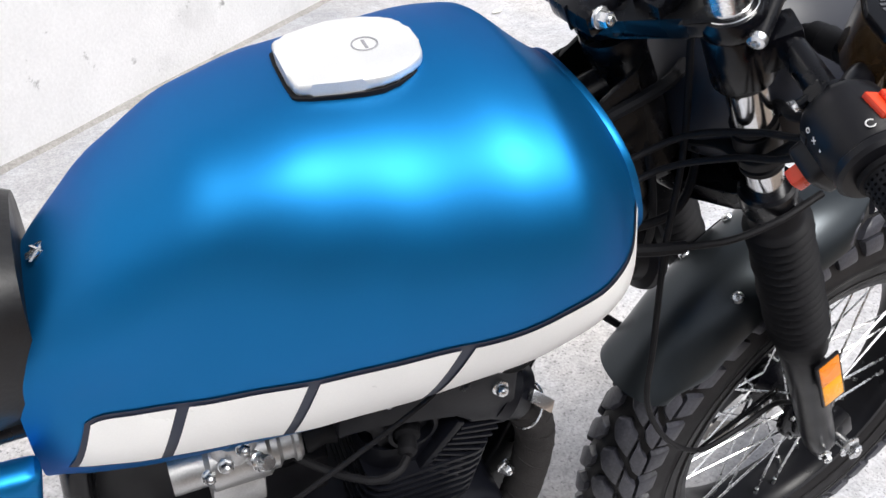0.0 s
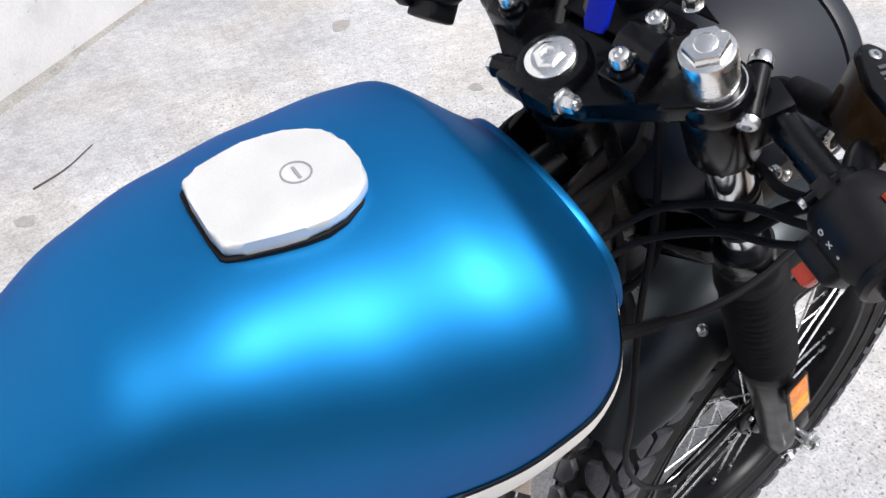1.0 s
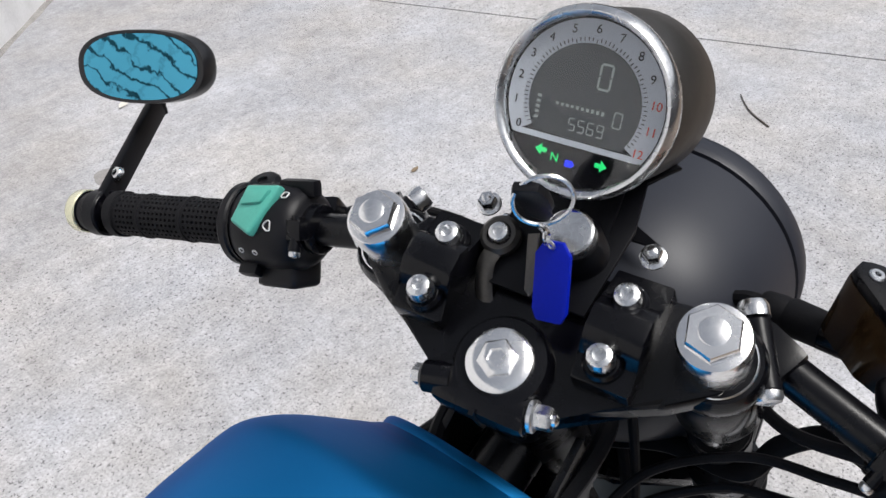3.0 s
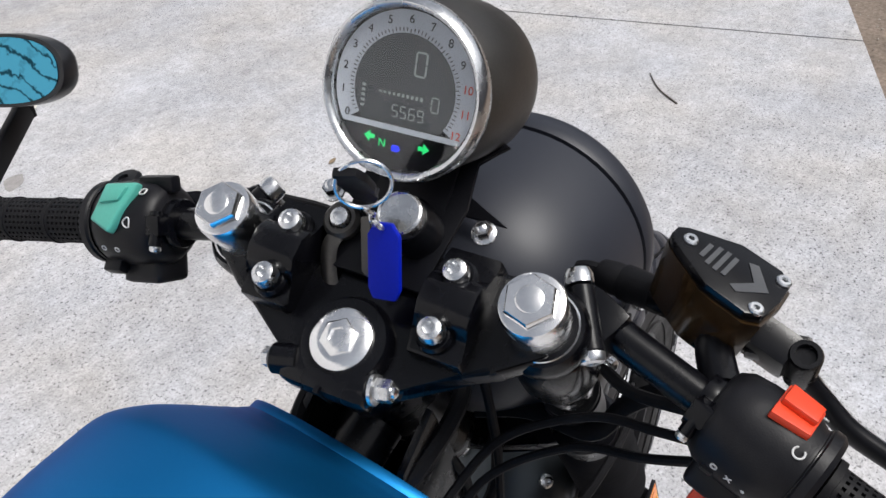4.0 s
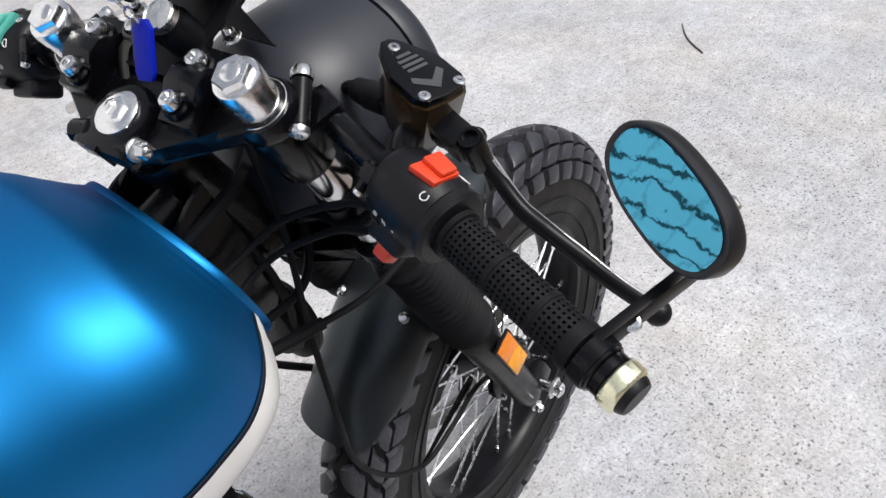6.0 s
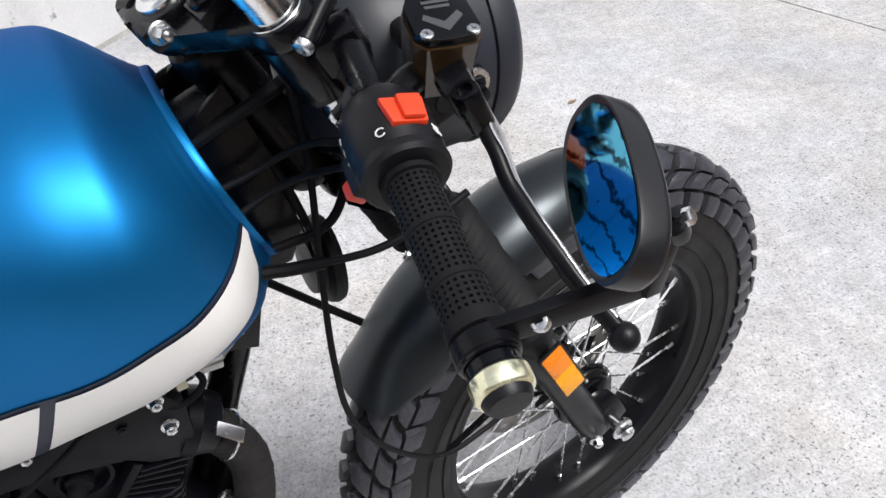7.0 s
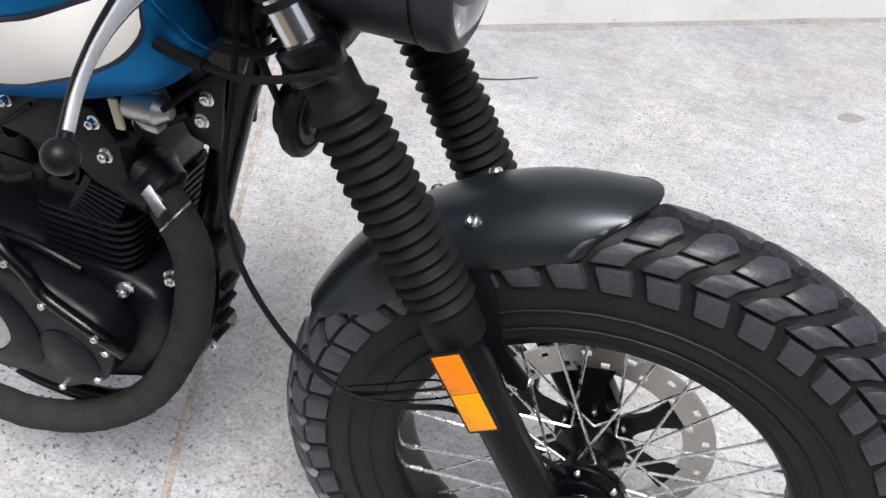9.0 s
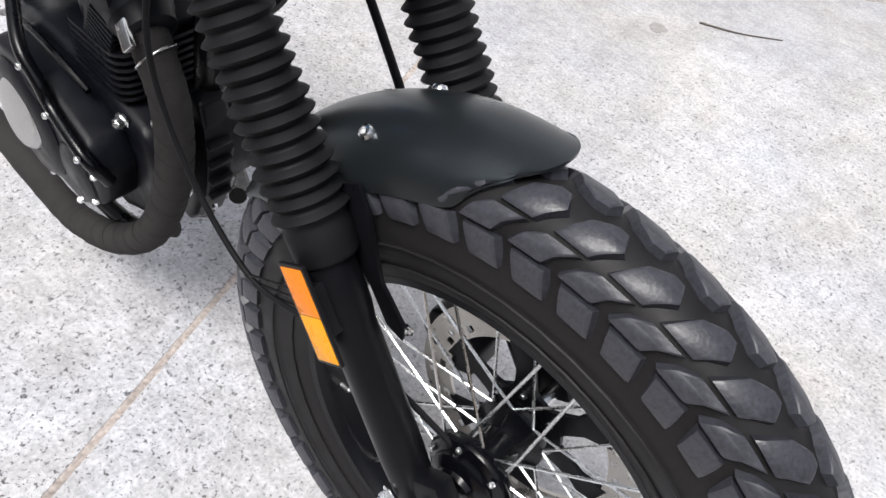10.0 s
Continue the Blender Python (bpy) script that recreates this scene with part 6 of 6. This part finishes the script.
fp("lock_collar", bm, STEEL, lock)
bm = B()
lathe(bm, V((0.066, 0.031, -0.006)), (-0.1, 0, 1), [(0.0118, 0), (0.0118, 0.004), (0.0095, 0.0065), (0.0072, 0.0065), (0.0068, 0.004)], 26)
tube(bm, [V((0.058, 0.031, -0.004)), V((0.048, 0.0325, -0.006)), V((0.036, 0.03, -0.014)), V((0.028, 0.026, -0.02))], 0.0042, 8, 6, flat=(0.5, 1.3))
eyelet = fp("cable_eyelet", bm, PEWTER, bike, "dull grey eyelet with a tail")
fp("eyelet_bolt", capbolt(V((0.066, 0.031, -0.002)), (-0.1, 0, 1), 0.0064, 0.006), STEEL, eyelet)
fp("bracket_nut", hexbolt(V((0.085, -0.05, -0.012)), (0, 0, 1), 0.0055, 0.008), STEEL, gauge)
fp("bracket_nut", hexbolt(V((0.085, 0.05, -0.012)), (0, 0, 1), 0.0055, 0.008), STEEL, gauge)

# -- front mudguard --
def guard(t, q, r_off=0.0):
    """t: degrees from the steering axis, forwards; q: -1..1 across."""
    nose = math.sqrt(max(1 - max((t - 4) / 25.2, 0) ** 2.3, 0))
    w, drop = 0.066 * (0.5 + 0.5 * nose), 0.053 * (0.12 + 0.88 * nose)
    rear = smooth01(-t, 18, 35)
    w, drop = w * (1 - 0.12 * rear**2), drop * (1 - 0.6 * rear**2)
    a = q * radians(82)
    y = w * math.sin(a) / math.sin(radians(82))
    r = 0.376 - drop * (1 - math.cos(a)) / (1 - math.cos(radians(82))) + r_off
    r -= 0.006 * smooth01(-t, 15, 34) + 0.005 * smooth01(t, 10, 29)
    t = t + 3.0 * q * q * rear - 6.0 * q * q * smooth01(t, 16, 29)
    return WC + V((r * math.sin(radians(t)), y + 0.016, r * math.cos(radians(t))))


bm = B()
nt, nq = 44, 20
out_v = [[bm.verts.new(guard(-35 + 64 * i / nt, -1 + 2 * j / nq)) for j in range(nq + 1)] for i in range(nt + 1)]
in_v = [[bm.verts.new(guard(-35 + 64 * i / nt, -1 + 2 * j / nq, -0.003)) for j in range(nq + 1)] for i in range(nt + 1)]
for i in range(nt):
    for j in range(nq):
        bm.faces.new((out_v[i][j], out_v[i][j + 1], out_v[i + 1][j + 1], out_v[i + 1][j]))
        bm.faces.new((in_v[i][j], in_v[i + 1][j], in_v[i + 1][j + 1], in_v[i][j + 1]))
for i in range(nt):
    for j in (0, nq):
        bm.faces.new((out_v[i][j], out_v[i + 1][j], in_v[i + 1][j], in_v[i][j]))
for j in range(nq):
    for i in (0, nt):
        bm.faces.new((out_v[i][j], out_v[i][j + 1], in_v[i][j + 1], in_v[i][j]))
mud = fp("front_mudguard", bm, GUARD, bike, "satin black front mudguard", 60)
for t in (-8.2, 2.6):
    for q in (-0.5, 0.5):
        p = guard(t, q)
        nrm = (guard(t + 1, q) - guard(t - 1, q)).cross(guard(t, q + 0.05) - guard(t, q - 0.05)).normalized()
        if (p - WC).dot(nrm) < 0:
            nrm = -nrm
        fp("mudguard_bolt", capbolt(p, nrm, 0.0072, 0.006), STEEL, mud)
for s in (-1, 1):
    bm = B()
    prism(bm, [(-0.035, 0.02), (0.03, 0.02), (0.03, -0.006), (0.012, -0.075), (0.022, -0.12), (0.012, -0.135), (-0.002, -0.12), (-0.004, -0.075), (-0.03, -0.006)], (0.062, 0.07 * s, -0.5), (1, 0, 0), (0.0, 0, 1), 0.004, 0.0008)
    stay = fp("mudguard_stay", bm, SATIN, mud, "black mudguard stay")
    fp("stay_bolt", hexbolt((0.079, (0.066 if s < 0 else 0.07) * s, -0.627), (0, s, 0), 0.0045, 0.005), STEEL, stay)

# -- brake caliper on the left leg --
bm = B()
prism(bm, [(-0.03, -0.035), (0.02, -0.04), (0.035, -0.01), (0.03, 0.035), (-0.01, 0.045), (-0.035, 0.02)], (-0.02, 0.095, -0.74), (1, 0, 0), (0, 0, 1), 0.05, 0.008, 3)
cal = fp("brake_caliper", bm, SATIN, bike, "black brake caliper over the disc")
for u, w in ((-0.04, -0.75), (0.0, -0.715)):
    fp("caliper_bolt", hexbolt((u, 0.045, w), (0, -1, 0), 0.006, 0.006), STEEL, cal)

# -- horn --
bm = B()
hd = V((0.86, -0.1, -0.5)).normalized()
lathe(bm, V((-0.05, 0.0, -0.318)), hd, [(0.012, -0.022), (0.03, -0.02), (0.034, -0.01), (0.044, -0.006), (0.046, 0.0), (0.044, 0.006), (0.036, 0.008), (0.034, 0.005), (0.03, 0.009), (0.022, 0.008), (0.018, 0.012), (0.008, 0.013)], 40)
horn = fp("horn", bm, PLASTIC, bike, "round black horn")
bm = B()
prism(bm, [(-0.008, 0), (0.008, 0), (0.008, 0.06), (-0.008, 0.06)], V((-0.06, 0, -0.31)), (0, 1, 0), (0.3, 0, 1), 0.002, 0.0004)
fp("horn_bracket", bm, SATIN, horn)

# -- cables and hoses --
cables = [
    ("throttle_cable", [(-0.114, -0.075, -0.141), (-0.109, -0.080, -0.179), (-0.080, -0.090, -0.205), (-0.050, -0.100, -0.223), (-0.012, -0.115, -0.239), (0.034, -0.125, -0.248), (0.079, -0.128, -0.253)], 0.0036),
    ("cable_sleeve", [(-0.114, -0.075, -0.141), (-0.109, -0.080, -0.179), (-0.080, -0.090, -0.205), (-0.050, -0.100, -0.223)], 0.006),
    ("brake_hose", [(0.112, -0.112, -0.1), (0.116, -0.085, -0.108), (0.1, -0.04, -0.15), (0.04, 0.05, -0.2), (-0.05, 0.13, -0.24), (-0.14, 0.187, -0.32), (-0.138, 0.188, -0.4), (-0.105, 0.162, -0.51), (-0.06, 0.12, -0.63), (-0.02, 0.09, -0.7)], 0.0055),
    ("speedometer_cable", [(0.05, -0.045, -0.05), (0.0, -0.06, -0.16), (-0.055, -0.07, -0.25), (-0.11, -0.09, -0.335), (-0.143, -0.09, -0.421), (-0.142, -0.09, -0.515), (-0.113, -0.09, -0.592), (-0.056, -0.088, -0.622), (0.0, -0.085, -0.64), (0.04, -0.065, -0.72), (0.07, -0.055, -0.775)], 0.0033),
    ("throttle_cable", [(0.028, -0.196, -0.085), (0.03, -0.165, -0.105), (0.03, -0.12, -0.13), (0.0, -0.07, -0.14), (-0.05, -0.05, -0.14), (-0.11, -0.045, -0.12)], 0.0032),
    ("throttle_cable", [(0.02, -0.198, -0.09), (0.015, -0.16, -0.12), (0.01, -0.11, -0.15), (-0.03, -0.06, -0.165), (-0.1, -0.05, -0.16)], 0.0032),
    ("clutch_cable", [(0.098, 0.15, -0.09), (0.105, 0.09, -0.12), (0.06, 0.04, -0.16), (0.0, 0.03, -0.22), (-0.07, -0.02, -0.24), (-0.16, -0.05, -0.26)], 0.0034),
    ("wiring_loom", [(0.05, -0.02, -0.12), (0.01, -0.045, -0.1), (-0.04, -0.04, -0.095), (-0.09, -0.02, -0.1)], 0.006),
    ("wiring_loom", [(0.03, 0.03, -0.1), (-0.01, 0.045, -0.09), (-0.05, 0.04, -0.08), (-0.1, 0.02, -0.09)], 0.006),
    ("wiring_loom", [(0.045, -0.18, -0.09), (0.05, -0.14, -0.115), (0.07, -0.1, -0.145), (0.06, -0.05, -0.17), (0.02, -0.04, -0.2)], 0.0042),
    ("wiring_loom", [(-0.02, -0.035, -0.13), (-0.03, -0.042, -0.19), (-0.045, -0.035, -0.26), (-0.06, -0.02, -0.31)], 0.004),
    ("wiring_loom", [(0.07, 0.01, -0.15), (0.03, -0.03, -0.21), (-0.02, -0.05, -0.24), (-0.08, -0.045, -0.22)], 0.0045),
]
for nm, pts, r in cables:
    bm = B()
    tube(bm, pts, r, 9, 8)
    fp(nm, bm, RUBBER, bike)
# wire clips that hold the cable at the fork leg
bm = B()
for k in (-1, 1):
    o = V((-0.085, -0.088 + 0.006 * k, -0.6 - 0.012 * k))
    tube(bm, [o + V((-0.03, 0, 0.004)), o + V((-0.034, 0.004, -0.003)), o + V((-0.02, 0.006, -0.008)), o + V((0.03, 0.004, -0.012)), o + V((0.085, 0.0, -0.01)), o + V((0.085, 0, 0.0)), o + V((0.03, 0, 0.003)), o + V((-0.02, 0, 0.006))], 0.0013, 6, 6)
fp("cable_guide", bm, FRAME, bike, "bent black wire cable guide")
# strap across the fork tube
bm = B()
tube(bm, [(0.02, -0.03, -0.19), (0.03, -0.07, -0.178), (0.028, -0.118, -0.165), (0.05, -0.135, -0.155), (0.06, -0.16, -0.13), (0.045, -0.19, -0.1)], 0.006, 10, 8, flat=(0.6, 1.2))
fp("cable_strap", bm, RUBBER, bike)


# ---- keys hanging in the lock ----
keys = tagged(new("key_ring"), "key in the lock with a wire ring and blue tag", "keys")
keys.matrix_world = FRONT


def kp(name, bm, material, label="", parent=keys):
    return part(name, bm, material, parent, label)


bm = B()
kd = V((-0.12, 0, 1)).normalized()
prism(bm, [(-0.0035, 0), (0.0035, 0), (0.005, 0.01), (0.0085, 0.017), (0.0092, 0.03), (0.0065, 0.039), (-0.0065, 0.039), (-0.0092, 0.03), (-0.0085, 0.017), (-0.005, 0.01)], V((0.0695, -0.004, 0.04)), (0.25, -1, 0), kd, 0.0055, 0.0022, 2)
kp("key_head", bm, PLASTIC, "black plastic key head")
bm = B()
rc = V((0.063, -0.011, 0.067))
ru, rv = V((0.5, -0.86, 0)).normalized(), V((0.35, 0.1, 0.95)).normalized()
tube(bm, [rc + (ru * math.cos(a) + rv * math.sin(a)) * 0.0145 for a in (2 * math.pi * i / 24 for i in range(25))], 0.0011, 6, 2)
kp("split_ring", bm, STEEL, "bright wire split ring")
bm = B()
for i in range(3):
    c = V((0.056, -0.011, 0.05 - 0.008 * i))
    a1, a2 = (V((1, 0.2, 0)), V((0, 0, 1))) if i % 2 else (V((0.2, 1, 0)), V((0, 0, 1)))
    tube(bm, [c + (a1 * math.cos(a) * 0.003 + a2 * math.sin(a) * 0.0045) for a in (2 * math.pi * k / 12 for k in range(13))], 0.0009, 5, 2)
kp("ring_chain", bm, STEEL)
tt, tb = V((0.057, -0.012, 0.031)), V((0.024, -0.0185, 0.004))
ty = (tb - tt).normalized()
tx = V((0.1, -1, 0.1))
tx = (tx - ty * tx.dot(ty)).normalized()
bm = B()
prism(bm, [(-0.005, -0.002), (0.005, -0.002), (0.0098, 0.005), (0.0098, 0.035), (0.007, 0.041), (-0.007, 0.041), (-0.0098, 0.035), (-0.0098, 0.005)], tt, tx, ty, 0.004, 0.0015, 2)
kp("key_tag", bm, BLUETAG, "blue plastic key tag")
bm = B()
prism(bm, [(-0.003, 0), (0.003, 0), (0.003, 0.03), (0.0, 0.034), (-0.003, 0.03)], tt + V((0.004, 0.014, -0.004)), (0.3, -1, 0.2), ty, 0.002, 0.0004)
kp("spare_key", bm, PEWTER, "small spare dark steel key")
